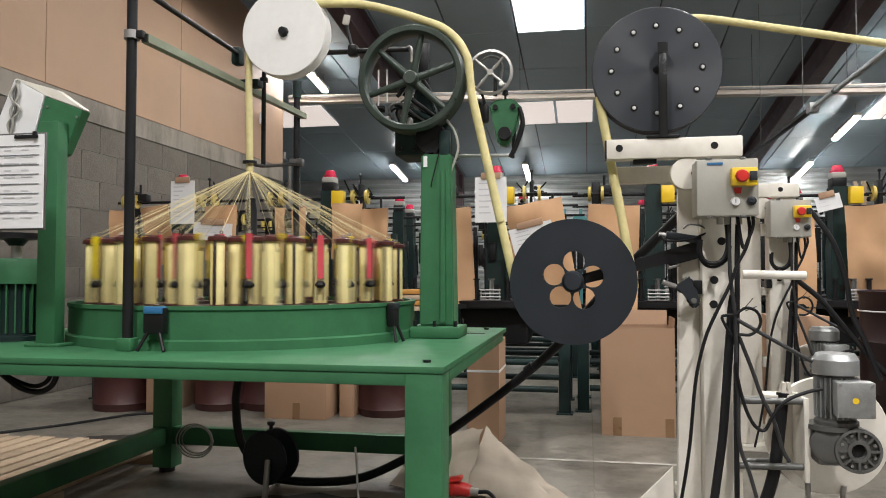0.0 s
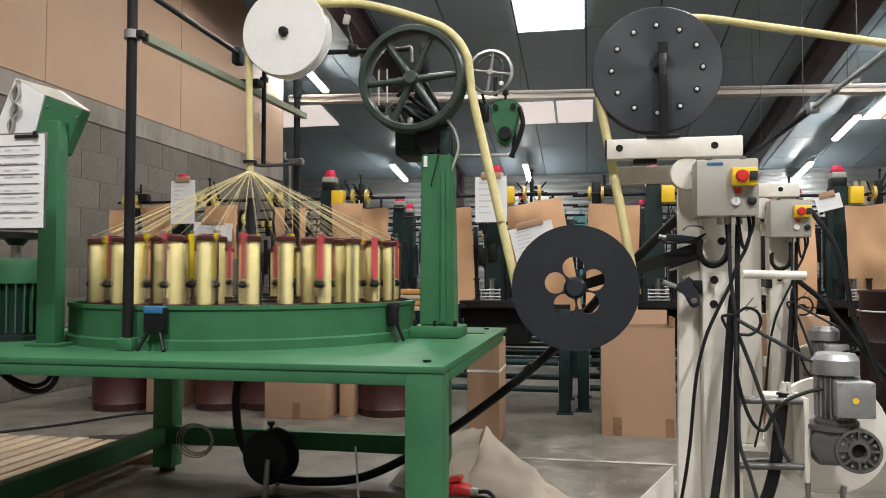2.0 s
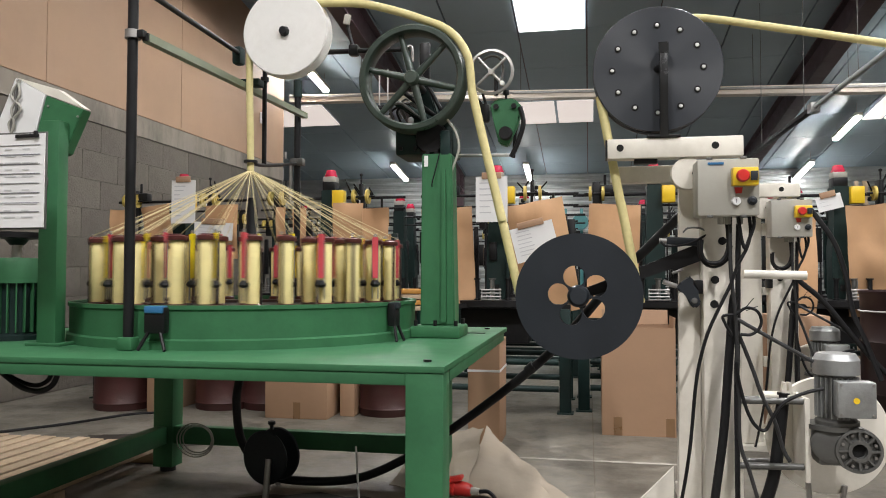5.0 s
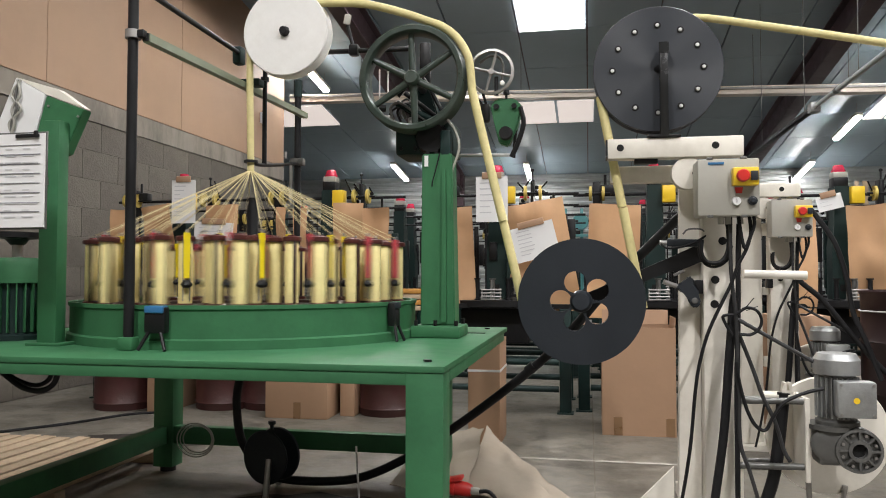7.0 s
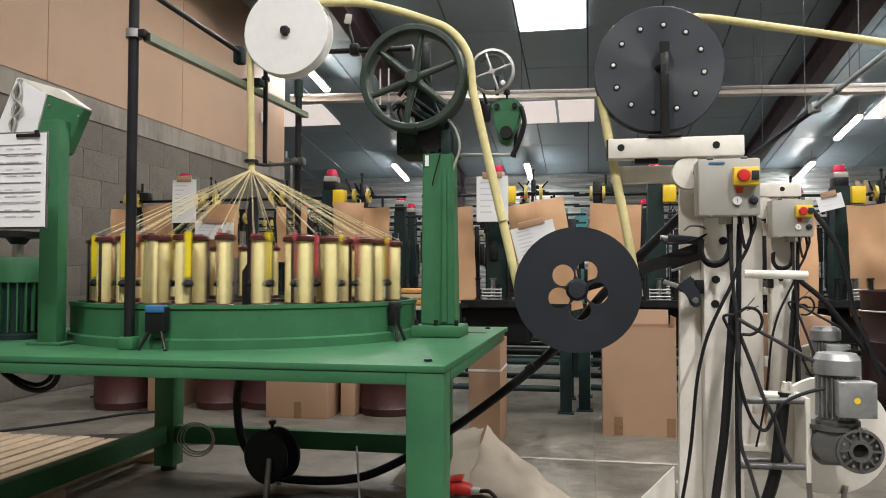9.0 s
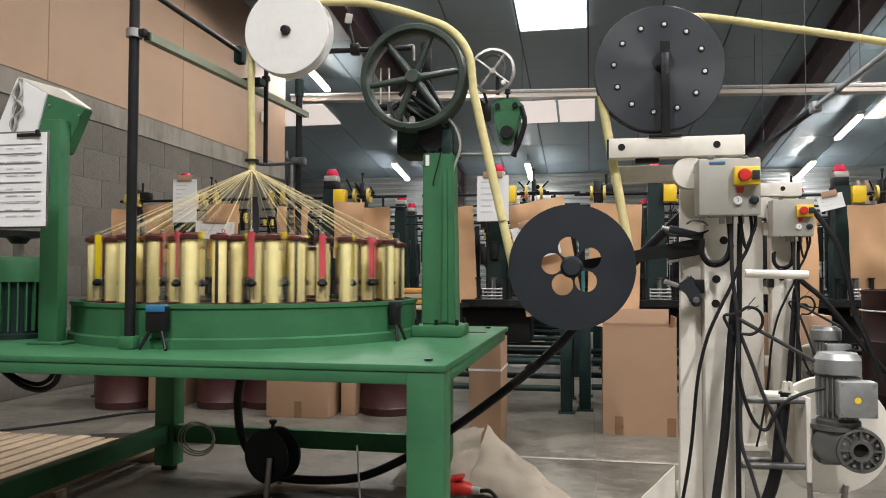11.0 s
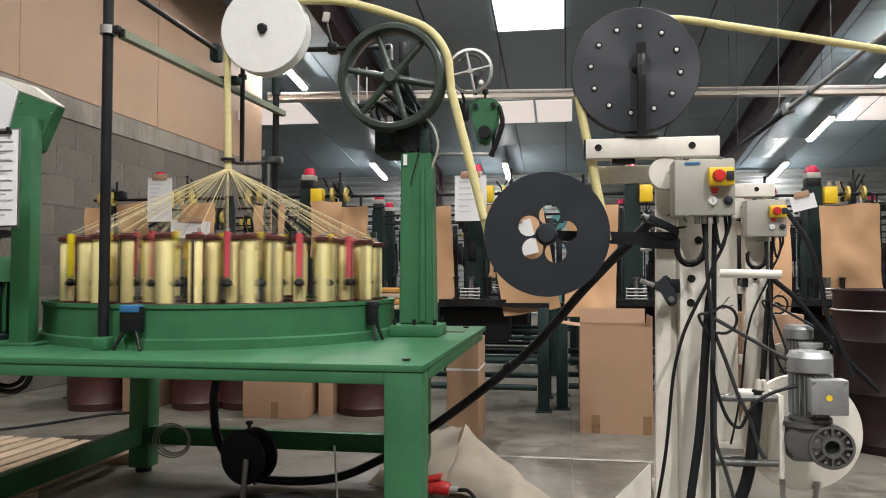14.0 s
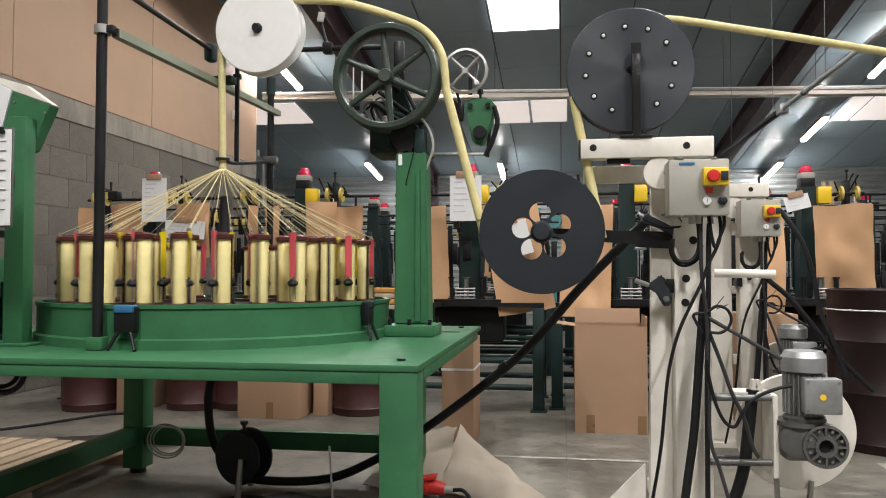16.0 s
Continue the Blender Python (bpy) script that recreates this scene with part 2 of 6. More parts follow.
def rod(a, b, r, n=16, r2=None, bm=None):
    """A closed cylinder or cone from a to b."""
    bm = bm or bmesh.new()
    a, b = Vector(a), Vector(b)
    q = (b - a).to_track_quat("Z", "Y").to_matrix()
    r2 = r if r2 is None else r2
    rings = []
    for p, rr in ((a, r), (b, r2)):
        rings.append([bm.verts.new(p + q @ Vector((rr * math.cos(2 * math.pi * i / n), rr * math.sin(2 * math.pi * i / n), 0))) for i in range(n)])
    for i in range(n):
        j = (i + 1) % n
        bm.faces.new((rings[0][i], rings[0][j], rings[1][j], rings[1][i]))
    bm.faces.new(rings[0][::-1])
    bm.faces.new(rings[1])
    return bm


def lathe(profile, centre, axis=(0, 0, 1), n=40, bm=None, closed=False):
    """profile: (radius, height along axis) turned round the axis at centre."""
    bm = bm or bmesh.new()
    q = Vector(axis).to_track_quat("Z", "Y").to_matrix()
    c = Vector(centre)
    rings = []
    for r, h in profile:
        if r < 1e-6:
            rings.append([bm.verts.new(c + q @ Vector((0, 0, h)))])
        else:
            rings.append([bm.verts.new(c + q @ Vector((r * math.cos(2 * math.pi * i / n), r * math.sin(2 * math.pi * i / n), h))) for i in range(n)])
    pairs = list(zip(rings, rings[1:])) + ([(rings[-1], rings[0])] if closed else [])
    for A, B in pairs:
        for i in range(n):
            j = (i + 1) % n
            if len(A) == 1 and len(B) > 1:
                bm.faces.new((A[0], B[i], B[j]))
            elif len(B) == 1 and len(A) > 1:
                bm.faces.new((A[i], A[j], B[0]))
            elif len(A) > 1:
                bm.faces.new((A[i], A[j], B[j], B[i]))
    return bm


def smooth_path(pts, per=8):
    pts = [Vector(p) for p in pts]
    if len(pts) < 3:
        return pts
    ext = [2 * pts[0] - pts[1]] + pts + [2 * pts[-1] - pts[-2]]
    out = []
    for i in range(1, len(ext) - 2):
        p0, p1, p2, p3 = ext[i - 1:i + 3]
        for k in range(per):
            t = k / per
            out.append(0.5 * (2 * p1 + (p2 - p0) * t + (2 * p0 - 5 * p1 + 4 * p2 - p3) * t * t + (3 * p1 - p0 - 3 * p2 + p3) * t ** 3))
    out.append(pts[-1])
    return out


def sweep(pts, r, n=10, per=8, bm=None, flat=1.0):
    """A round (or flattened) cord through the points."""
    bm = bm or bmesh.new()
    path = smooth_path(pts, per)
    rings = []
    side = None
    for i, p in enumerate(path):
        d = (path[min(i + 1, len(path) - 1)] - path[max(i - 1, 0)]).normalized()
        if side is None:
            side = d.orthogonal().normalized()
        side = (side - d * side.dot(d)).normalized()
        up = d.cross(side)
        rings.append([bm.verts.new(p + side * r * math.cos(2 * math.pi * k / n) + up * r * flat * math.sin(2 * math.pi * k / n)) for k in range(n)])
    for A, B in zip(rings, rings[1:]):
        for k in range(n):
            j = (k + 1) % n
            bm.faces.new((A[k], A[j], B[j], B[k]))
    bm.faces.new(rings[0][::-1])
    bm.faces.new(rings[-1])
    return bm


def prism(outline, y0, y1, bevel=0.0, bm=None, axis="y"):
    """An outline in x and z (or y and z, x and y) pushed from y0 to y1."""
    bm = bm or bmesh.new()

    def at(a, b, h):
        return (a, h, b) if axis == "y" else (h, a, b) if axis == "x" else (a, b, h)
    A = [bm.verts.new(at(a, b, y0)) for a, b in outline]
    B = [bm.verts.new(at(a, b, y1)) for a, b in outline]
    n = len(outline)
    fs = [bm.faces.new(A), bm.faces.new(B[::-1])]
    for i in range(n):
        fs.append(bm.faces.new((A[i], B[i], B[(i + 1) % n], A[(i + 1) % n])))
    if bevel:
        es = list({e for f in fs for e in f.edges})
        bmesh.ops.bevel(bm, geom=es, offset=bevel, segments=2, affect="EDGES")
    return bm


def sheet(w, h, thick, wave, seed, nx=10, nz=12):
    """A hanging sheet of stiff paper in x and z, uneven, its top edge at z 0."""
    bm = bmesh.new()
    sides = []
    for s in (0, 1):
        g = []
        for j in range(nz + 1):
            row = []
            for i in range(nx + 1):
                x, z = (i / nx - 0.5) * w, -j / nz * h
                y = wave * (noise.noise(Vector((x * 2.2 + seed * 7.1, z * 1.6, seed))) + 0.4 * noise.noise(Vector((x * 6 + seed, z * 5, seed * 3)))) + s * thick
                zz = z + (0.02 * noise.noise(Vector((x * 5, seed, j * 0.01))) if j in (0, nz) else 0)
                row.append(bm.verts.new((x, y, zz)))
            g.append(row)
        sides.append(g)
    A, B = sides
    for j in range(nz):
        for i in range(nx):
            bm.faces.new((A[j][i], A[j][i + 1], A[j + 1][i + 1], A[j + 1][i]))
            bm.faces.new((B[j][i], B[j + 1][i], B[j + 1][i + 1], B[j][i + 1]))
    for i in range(nx):
        bm.faces.new((A[0][i], B[0][i], B[0][i + 1], A[0][i + 1]))
        bm.faces.new((A[nz][i], A[nz][i + 1], B[nz][i + 1], B[nz][i]))
    for j in range(nz):
        bm.faces.new((A[j][0], A[j + 1][0], B[j + 1][0], B[j][0]))
        bm.faces.new((A[j][nx], B[j][nx], B[j + 1][nx], A[j + 1][nx]))
    return bm


def moved(bm, m):
    bmesh.ops.transform(bm, verts=bm.verts, matrix=m)
    return bm


# ---- the hall ----
HX0, HX1, HY0, HY1 = -13.0, 15.0, -9.0, 20.5
floor = structure("floor", bbox(HX0, HX1, HY0, HY1 + 0.3, -0.2, 0.0), CONCRETE, "stained grey concrete floor of the hall", "floor")


def floor_strip(x0, x1, y0, y1, name, material, label, seed):
    bm = bmesh.new()
    n = 60
    rows = []
    long_x = (x1 - x0) > (y1 - y0)
    for i in range(n + 1):
        t = i / n
        j = 0.012 * noise.noise(Vector((t * 40, seed, 0)))
        k = 0.012 * noise.noise(Vector((t * 37, seed + 5, 0)))
        if long_x:
            x = x0 + (x1 - x0) * t
            rows.append((bm.verts.new((x, y0 + j, 0.004)), bm.verts.new((x, y1 + k, 0.004))))
        else:
            y = y0 + (y1 - y0) * t
            rows.append((bm.verts.new((x0 + j * 0.3, y, 0.004)), bm.verts.new((x1 + k * 0.3, y, 0.004))))
    for a, b in zip(rows, rows[1:]):
        bm.faces.new((a[0], b[0], b[1], a[1]))
    structure(name, bm, material, label, "floor marking")


floor_strip(-0.9, 1.05, 4.71, 4.745, "floor_line", LINE_PAINT, "worn white painted line on the concrete", 1)
floor_strip(1.86, 1.93, 2.0, 4.9, "floor_line", LINE_PAINT, "worn white painted line on the concrete", 2)
floor_strip(0.022, 0.030, 2.0, 12.0, "floor_joint", MORTAR, "pale saw-cut joint in the concrete", 3)



def stain(cx, cy, rx, ry, seed):
    """A flat, ragged patch of oil on the floor, also used to paint in shade."""
    bm = bmesh.new()
    vs = []
    for i in range(72):
        a = 2 * math.pi * i / 72
        k = 1 + 0.28 * noise.noise(Vector((math.cos(a) * 1.6 + seed, math.sin(a) * 1.6, seed))) + 0.10 * noise.noise(Vector((math.cos(a) * 6, math.sin(a) * 6, seed + 4)))
        vs.append(bm.verts.new((cx + rx * k * math.cos(a), cy + ry * k * math.sin(a), 0.003)))
    bm.faces.new(vs)
    structure("floor_stain", bm, OIL_AND_SHADE, "dark oil stain in the concrete, the large one also standing for under-bench shade", "stain")


# large patch: oil, plus the bench's shade put into the floor colour
stain(-1.30, 3.05, 0.95, 0.72, 2)
stain(-2.95, 4.75, 0.55, 0.16, 5)

# west wall: blockwork, a cast beam, then boards
WX = -5.14
wall_west = structure("wall_west", bbox(WX - 0.25, WX - 0.012, HY0, 12.10, 0, 6.9), MORTAR, "grey blockwork wall below, salmon boards above", "wall")
structure("wall_beam", bbox(WX - 0.02, WX + 0.012, HY0, 12.10, 2.76, 3.0, 0.004), BEAM_CONC, "pale cast concrete beam along the wall", "wall")


def corrugated():
    bm = bmesh.new()
    prev = None
    z, k = 0.0, 0
    prof = [(0, 0), (0.05, 0), (0.075, 0.035), (0.125, 0.035), (0.15, 0)]
    while z < 4.3:
        for dz, dy in prof[1:] if k else prof:
            cur = (bm.verts.new((HX0, HY1 - dy, z + dz)), bm.verts.new((HX1, HY1 - dy, z + dz)))
            if prev:
                bm.faces.new((prev[0], prev[1], cur[1], cur[0]))
            prev = cur
        z += 0.15
        k += 1
    return bm


structure("wall_north", corrugated(), CORRUGATED, "galvanised corrugated sheet wall of the hall", "wall")
structure("wall_north_outer", bbox(HX0, HX1, HY1 + 0.02, HY1 + 0.3, 0, 4.3), PLAIN_WALL, "grey outer wall", "wall")
structure("wall_east", bbox(HX1, HX1 + 0.2, HY0, HY1 + 0.3, 0, 7.6), PLAIN_WALL, "plain grey wall of the hall", "wall")
structure("wall_south", bbox(HX0, HX1, HY0 - 0.2, HY0, 0, 7.6), PLAIN_WALL, "plain grey wall of the hall", "wall")
structure("wall_far_west", bbox(HX0 - 0.2, HX0, HY0, HY1 + 0.3, 0, 7.6), PLAIN_WALL, "plain grey wall of the hall", "wall")

PW, PL = 1.10, 1.50
# the last three glowing panels are added, out of view
SEEN_AND_ADDED_SKYLIGHTS = [(-1.09, -0.01, 10.5, 12.0), (-1.46, -0.64, 15.1, 16.35), (-0.62, 0.14, 15.1, 16.35), (-7.0, -5.42, 14.75, 15.95), (5.58, 5.97, 15.5, 16.85), (5.99, 7.1, 15.5, 16.85), (-1.09, -0.01, 6.0, 7.5), (3.3, 4.8, 6.0, 7.5), (-1.09, -0.01, 1.5, 3.0)]


def slope_box(bm, x0, x1, y0, y1, lift, thick):
    vs = []
    for z in (0, thick):
        for x, y in ((x0, y0), (x1, y0), (x1, y1), (x0, y1)):
            vs.append(bm.verts.new((x, y, roof_z(y) + lift + z)))
    for f in ((3, 2, 1, 0), (4, 5, 6, 7), (0, 1, 5, 4), (1, 2, 6, 5), (2, 3, 7, 6), (3, 0, 4, 7)):
        bm.faces.new([vs[i] for i in f])


def roof():
    bm, back = bmesh.new(), bmesh.new()
    ys = [HY1 + 0.5 - PL * i for i in range(17)]
    for i in range(len(ys) - 1):
        y1, y0 = ys[i], ys[i + 1]
        for k in range(-12, 14):
            slope_box(bm, k * PW + 0.012, (k + 1) * PW - 0.012, y0 + 0.008, y1 - 0.008, 0.0, 0.05)
    slope_box(back, HX0 - 0.3, HX1 + 0.3, -4, HY1 + 0.3, 0.052, 0.06)
    slope_box(back, HX0 - 0.3, HX1 + 0.3, HY0 - 0.2, -4, 0.052, 0.06)
    tagged(finish("ceiling", bm, ROOFING, 0), "dark grey insulated roof panels with joints", "ceiling", kind="structure")
    tagged(finish("ceiling_deck", back, PURLIN, 0), "dark roof deck above the panels", "ceiling", kind="structure")
    for k, (x0, x1, y0, y1) in enumerate(SEEN_AND_ADDED_SKYLIGHTS):
        b = bmesh.new()
        slope_box(b, x0 + 0.02, x1 - 0.02, y0 + 0.01, y1 - 0.01, -0.03, 0.026)
        tagged(finish("skylight", b, SKY_GLOW if y0 < 13 else SKY_DIM, 0), "white translucent skylight panel lit by daylight; those with y below 8 added, unseen", "skylight", kind="structure")


roof()


def rafter(x):
    """A rolled steel section under the roof: two flanges and a web."""
    bm = bmesh.new()
    for w, lift, th in ((0.24, -0.03, 0.025), (0.05, -0.47, 0.44), (0.24, -0.50, 0.03)):
        slope_box(bm, x - w / 2, x + w / 2, -3.9, HY1 - 0.05, lift, th)
    tagged(finish("rafter", bm, PURLIN, 0), "maroon-brown painted steel rafter under the roof", "beam", kind="structure")


for x in (-10.6, -3.45, 3.75, 10.9):
    rafter(x)
for x in (-3.45, 3.75):
    structure("hall_column", bbox(x - 0.12, x + 0.12, HY1 - 0.4, HY1 - 0.16, 0, 3.9, 0.01), PURLIN, "maroon-brown steel column at the far wall", "column")

# lit tubes hung below the roof; those nearer than y 12 are unseen fill
for x, y in TUBES_AND_FILLS:
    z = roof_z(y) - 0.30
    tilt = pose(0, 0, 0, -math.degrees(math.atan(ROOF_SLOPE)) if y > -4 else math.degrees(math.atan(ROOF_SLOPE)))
    lamp = thing("tube_light", (x, y, z), "white fluorescent tube light under the roof, added out of view where y is below 12", "lamp", "tube lights")
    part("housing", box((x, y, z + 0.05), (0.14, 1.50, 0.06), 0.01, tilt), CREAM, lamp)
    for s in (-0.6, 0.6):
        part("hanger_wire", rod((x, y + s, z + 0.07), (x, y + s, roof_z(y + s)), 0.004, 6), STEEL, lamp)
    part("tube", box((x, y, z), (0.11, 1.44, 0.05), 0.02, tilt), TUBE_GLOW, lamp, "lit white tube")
    if (x, y) in TUBE_FILL_WATTS:
        area_lamp("tube_lamp", Matrix.Translation((x, y, z - 0.06)) @ tilt, 0.12, 1.4, TUBE_FILL_WATTS[(x, y)], (1.0, 0.975, 0.965))

# trunking across the hall
tr = thing("cable_trunking", (-2.7, 12.6, 4.2), "bare wood-coloured cable trunking hung across the hall", "trunking")
TRM = Matrix.Translation((-5.2, 12.6, 4.30)) @ pose(0, 0, 0, 0, 1.55, 0)
part("channel", moved(prism([(-0.10, -0.07), (0.10, -0.07), (0.10, 0.06), (0.08, 0.06), (0.08, -0.05), (-0.08, -0.05), (-0.08, 0.06), (-0.10, 0.06)], 0, 15.0, axis="x"), TRM), COPPER_TRAY, tr)
part("cover_rail", moved(bbox(0, 15.0, -0.13, -0.104, 0.0, 0.035), TRM), STEEL, tr, "pale steel rail on the trunking")
for x in (-3.9, -1.1, 0.2, 2.6, 4.0, 5.6):
    z = 4.36 - 0.027 * (x + 5.2)
    part("hanger_rod", rod((x, 12.6, z), (x, 12.6, roof_z(12.6)), 0.005, 8), DARK_ALU, tr)

tr2 = thing("conduit_run", (3.6, 8.5, 3.4), "grey steel conduit and black cable tray hung from the roof", "conduit")
part("conduit", rod((2.5, 5.2, 3.05), (2.5, 9.0, 3.03), 0.026, 14), CORRUGATED, tr2, "bright galvanised conduit")
part("junction_box", bbox(2.45, 2.55, 8.95, 9.10, 2.97, 3.08, 0.006), ALU, tr2)
part("conduit_clip", rod((2.5, 8.2, 3.033), (2.5, 8.26, 3.032), 0.034, 14), DARK_ALU, tr2)
part("cable_tray", bbox(2.46, 2.54, 9.1, 12.5, 3.0, 3.045, 0.006), BLACK_STEEL, tr2, "black slotted cable tray")
for y in (7.6, 9.4, 11.6):
    part("hanger_rod", rod((2.5, y, 3.04), (2.5, y, roof_z(y)), 0.004, 8), DARK_ALU, tr2)

# ---- the bench ----
BX0, BX1, BY0, BY1, BZ = -2.78, -0.441, 2.30, 4.135, 0.85
bench = thing("machine_bench", (-1.6, 3.2, 0), "green-painted steel machine bench, scuffed, on box-section legs", "bench")
part("top", bbox(BX0, BX1, BY0, BY1, BZ - 0.022, BZ, 0.003), GREEN, bench)
part("weld_seam", rod((-0.5655, BY0 + 0.0035, BZ - 0.062), (-0.5655, BY0 + 0.0035, BZ - 0.024), 0.0022, 8), GREEN, bench)
part("slot", bbox(-0.60, -0.50, 3.66, 3.70, BZ + 0.0005, BZ + 0.002), HOLE, bench, "dark slot cut in the bench top")
part("front_rail", bbox(BX0, -0.566, BY0 + 0.004, BY0 + 0.06, BZ - 0.062, BZ - 0.0225, 0.002), GREEN, bench)
part("side_rail", bbox(BX1 - 0.07, BX1 - 0.004, BY0 + 0.122, BY1 - 0.12, BZ - 0.062, BZ - 0.0225, 0.002), GREEN, bench)
part("rear_rail", bbox(BX0, -0.566, BY1 - 0.07, BY1 - 0.012, BZ - 0.058, BZ - 0.026, 0.004), GREEN, bench)
for x, y in ((BX1 - 0.1245, BY0 + 0.003), (-0.86, 3.985), (-2.48, BY0 + 0.075), (-2.48, 3.99)):
    part("leg", bbox(x, x + 0.12, y, y + 0.115, 0.03, BZ - 0.0225, 0.003), GREEN, bench)
    part("foot", rod((x + 0.06, y + 0.06, 0), (x + 0.06, y + 0.06, 0.032), 0.045, 16), BLACK_STEEL, bench)
part("stretcher", bbox(-2.36, -0.862, 4.0, 4.06, 0.165, 0.265, 0.005), GREEN, bench)
part("stretcher", bbox(-2.46, -2.39, 2.49, 3.988, 0.165, 0.265, 0.005), GREEN, bench)
for x, y in ((-0.52, 2.42), (-0.53, 3.98)):
    part("bolt", rod((x, y, BZ), (x, y, BZ + 0.008), 0.014, 6), BLACK_STEEL, bench)

# wooden duckboard
db = thing("duckboard", (-3.3, 3.4, 0), "worn pale wooden duckboard lying on the floor", "duckboard")
for i in range(12):
    x = -3.95 + 0.118 * i
    bm = bbox(x, x + 0.086, 2.2, 4.34 + 0.02 * math.sin(i * 2.3), 0.075, 0.097, 0.003)
    part("board", bm, WOODBOARD, db)
for y in (2.4, 3.3, 4.2):
    part("bearer", bbox(-3.95, -2.55, y - 0.04, y + 0.04, 0, 0.074, 0.004), WOODBOARD, db)

# ---- the braiding machine ----
CX, CY = -1.60, 3.40
RR = 0.79
mc = thing("braiding_machine", (CX, CY, BZ), "green circular braiding machine bolted on the bench", "machine")
part("ring", lathe([(RR + 0.012, 0.0), (RR + 0.012, 0.035), (RR, 0.042), (RR, 0.149), (RR + 0.006, 0.154), (RR + 0.006, 0.169), (RR - 0.02, 0.169), (RR - 0.025, 0.14), (RR - 0.03, 0.0)],
                   (CX, CY, BZ), n=120, closed=True), GREEN, mc, "green enamelled outer ring", 30)
part("deck", lathe([(0, 0.12), (RR - 0.03, 0.12), (RR - 0.03, 0.14), (0, 0.14)], (CX, CY, BZ), n=72), BLACK_STEEL, mc, "oily black deck plate")
part("inner_track", lathe([(0.53, 0.14), (0.53, 0.155), (0.42, 0.155), (0.42, 0.14)], (CX, CY, BZ), n=72, closed=True), BROWN_IRON, mc, "maroon track ring")
part("core_tube", lathe([(0.05, 0.14), (0.05, 0.30), (0.027, 0.34), (0.027, 0.60), (0.02, 0.64), (0.02, 0.66), (0, 0.66)], (CX, CY, BZ), n=24), BLACK_STEEL, mc)


def latch(a, blue):
    w = 1.0 if blue else 0.55
    m = Matrix.Translation((CX, CY, BZ)) @ pose(0, 0, 0, 0, 0, a)
    b = part("latch", moved(box((RR + 0.025, 0, 0.115), (0.04, 0.085 * w, 0.10), 0.008), m), BLACK_STEEL, mc, "black sensor bracket on the ring")
    part("cap", moved(box((RR + 0.03, 0, 0.155), (0.042, 0.078 * w, 0.028), 0.005), m), BLUE if blue else BLACK_PLASTIC, b, "blue sensor housing" if blue else "black sensor housing")
    for s in (-1, 1):
        part("strut", moved(rod((RR + 0.035, 0.02 * s * w, 0.08), (RR + 0.06, 0.055 * s * w, 0.003), 0.007, 8), m), BLACK_STEEL, b)
    return b


latch(-90, True)
latch(-18, False)

# upright poles, the channel and the guide
for x, y, top in ((-1.717, 2.585, 2.42), (-1.70, 4.215, 2.30)):
    p = part("pole", rod((x, y, BZ), (x, y, top), 0.0195, 20), BLACK_STEEL, mc, "black steel upright pole")
    part("pole_clamp", box((x, y, BZ + 0.025), (0.065, 0.06, 0.05), 0.008), GREEN, p)
    part("pole_cap", rod((x, y, top - 0.10), (x, y, top), 0.026, 16), GREEN_DARK, p)
part("pole_collar", lathe([(0.0205, -0.016), (0.03, -0.016), (0.03, 0.016), (0.0205, 0.016)], (-1.717, 2.585, 2.06), n=24, closed=True), STEEL, mc)
part("pole_lug", bbox(-1.695, -1.665, 2.57, 2.60, 2.045, 2.075, 0.004), BLACK_STEEL, mc)
chan = part("channel", moved(prism([(-0.016, -0.016), (0.016, -0.016), (0.016, 0.016), (0.012, 0.016), (0.012, -0.012), (-0.012, -0.012), (-0.012, 0.016), (-0.016, 0.016)], 0, 1.66),
                             Matrix.Translation((-1.67, 2.60, 2.05)) @ pose(0, 0, 0, 1.6, 0, 0)), GREEN_PALE, mc, "pale green steel channel between the poles")
part("channel_end", bbox(-1.682, -1.658, 2.592, 2.602, 2.038, 2.066), HOLE, chan)
part("bracket", box((-1.655, 3.50, 2.10), (0.10, 0.07, 0.035), 0.005), GREEN_DARK, mc)
part("top_bar", rod((-1.655, 2.60, 2.22), (-1.734, 3.50, 2.262), 0.012, 12), BLACK_STEEL, mc, "black bar from pole to bracket")
part("bar_head", box((-1.74, 3.52, 2.25), (0.05, 0.06, 0.09), 0.012), GREEN_DARK, mc)
part("guide_rod", rod((-1.633, 3.60, 2.20), (-1.633, 3.60, 1.705), 0.012, 12), BLACK_STEEL, mc)
part("guide_collar", rod((-1.633, 3.60, 2.135), (-1.633, 3.60, 2.155), 0.022, 12), BLACK_STEEL, mc)
part("guide_arm", sweep([(CX - 0.015, CY, 1.685), (-1.63, 3.60, 1.70), (-1.70, 4.20, 1.80)], 0.009, 8), BLACK_STEEL, mc)
part("guide_eye", lathe([(0.022, -0.006), (0.034, -0.006), (0.034, 0.006), (0.022, 0.006)], (CX - 0.012, CY, 1.688), n=24, closed=True), BLACK_STEEL, mc, "dark eye round the braid point")
part("pole_joint", box((-1.70, 4.215, 1.81), (0.085, 0.05, 0.045), 0.008), DARK_ALU, mc, "steel clamp joint")
part("joint_screw", rod((-1.765, 4.19, 1.83), (-1.765, 4.19, 1.87), 0.008, 8), STEEL, mc)
part("joint_rod", rod((-1.735, 4.20, 1.79), (-1.735, 4.20, 1.55), 0.011, 10), STEEL, mc, "bright rod below the joint")

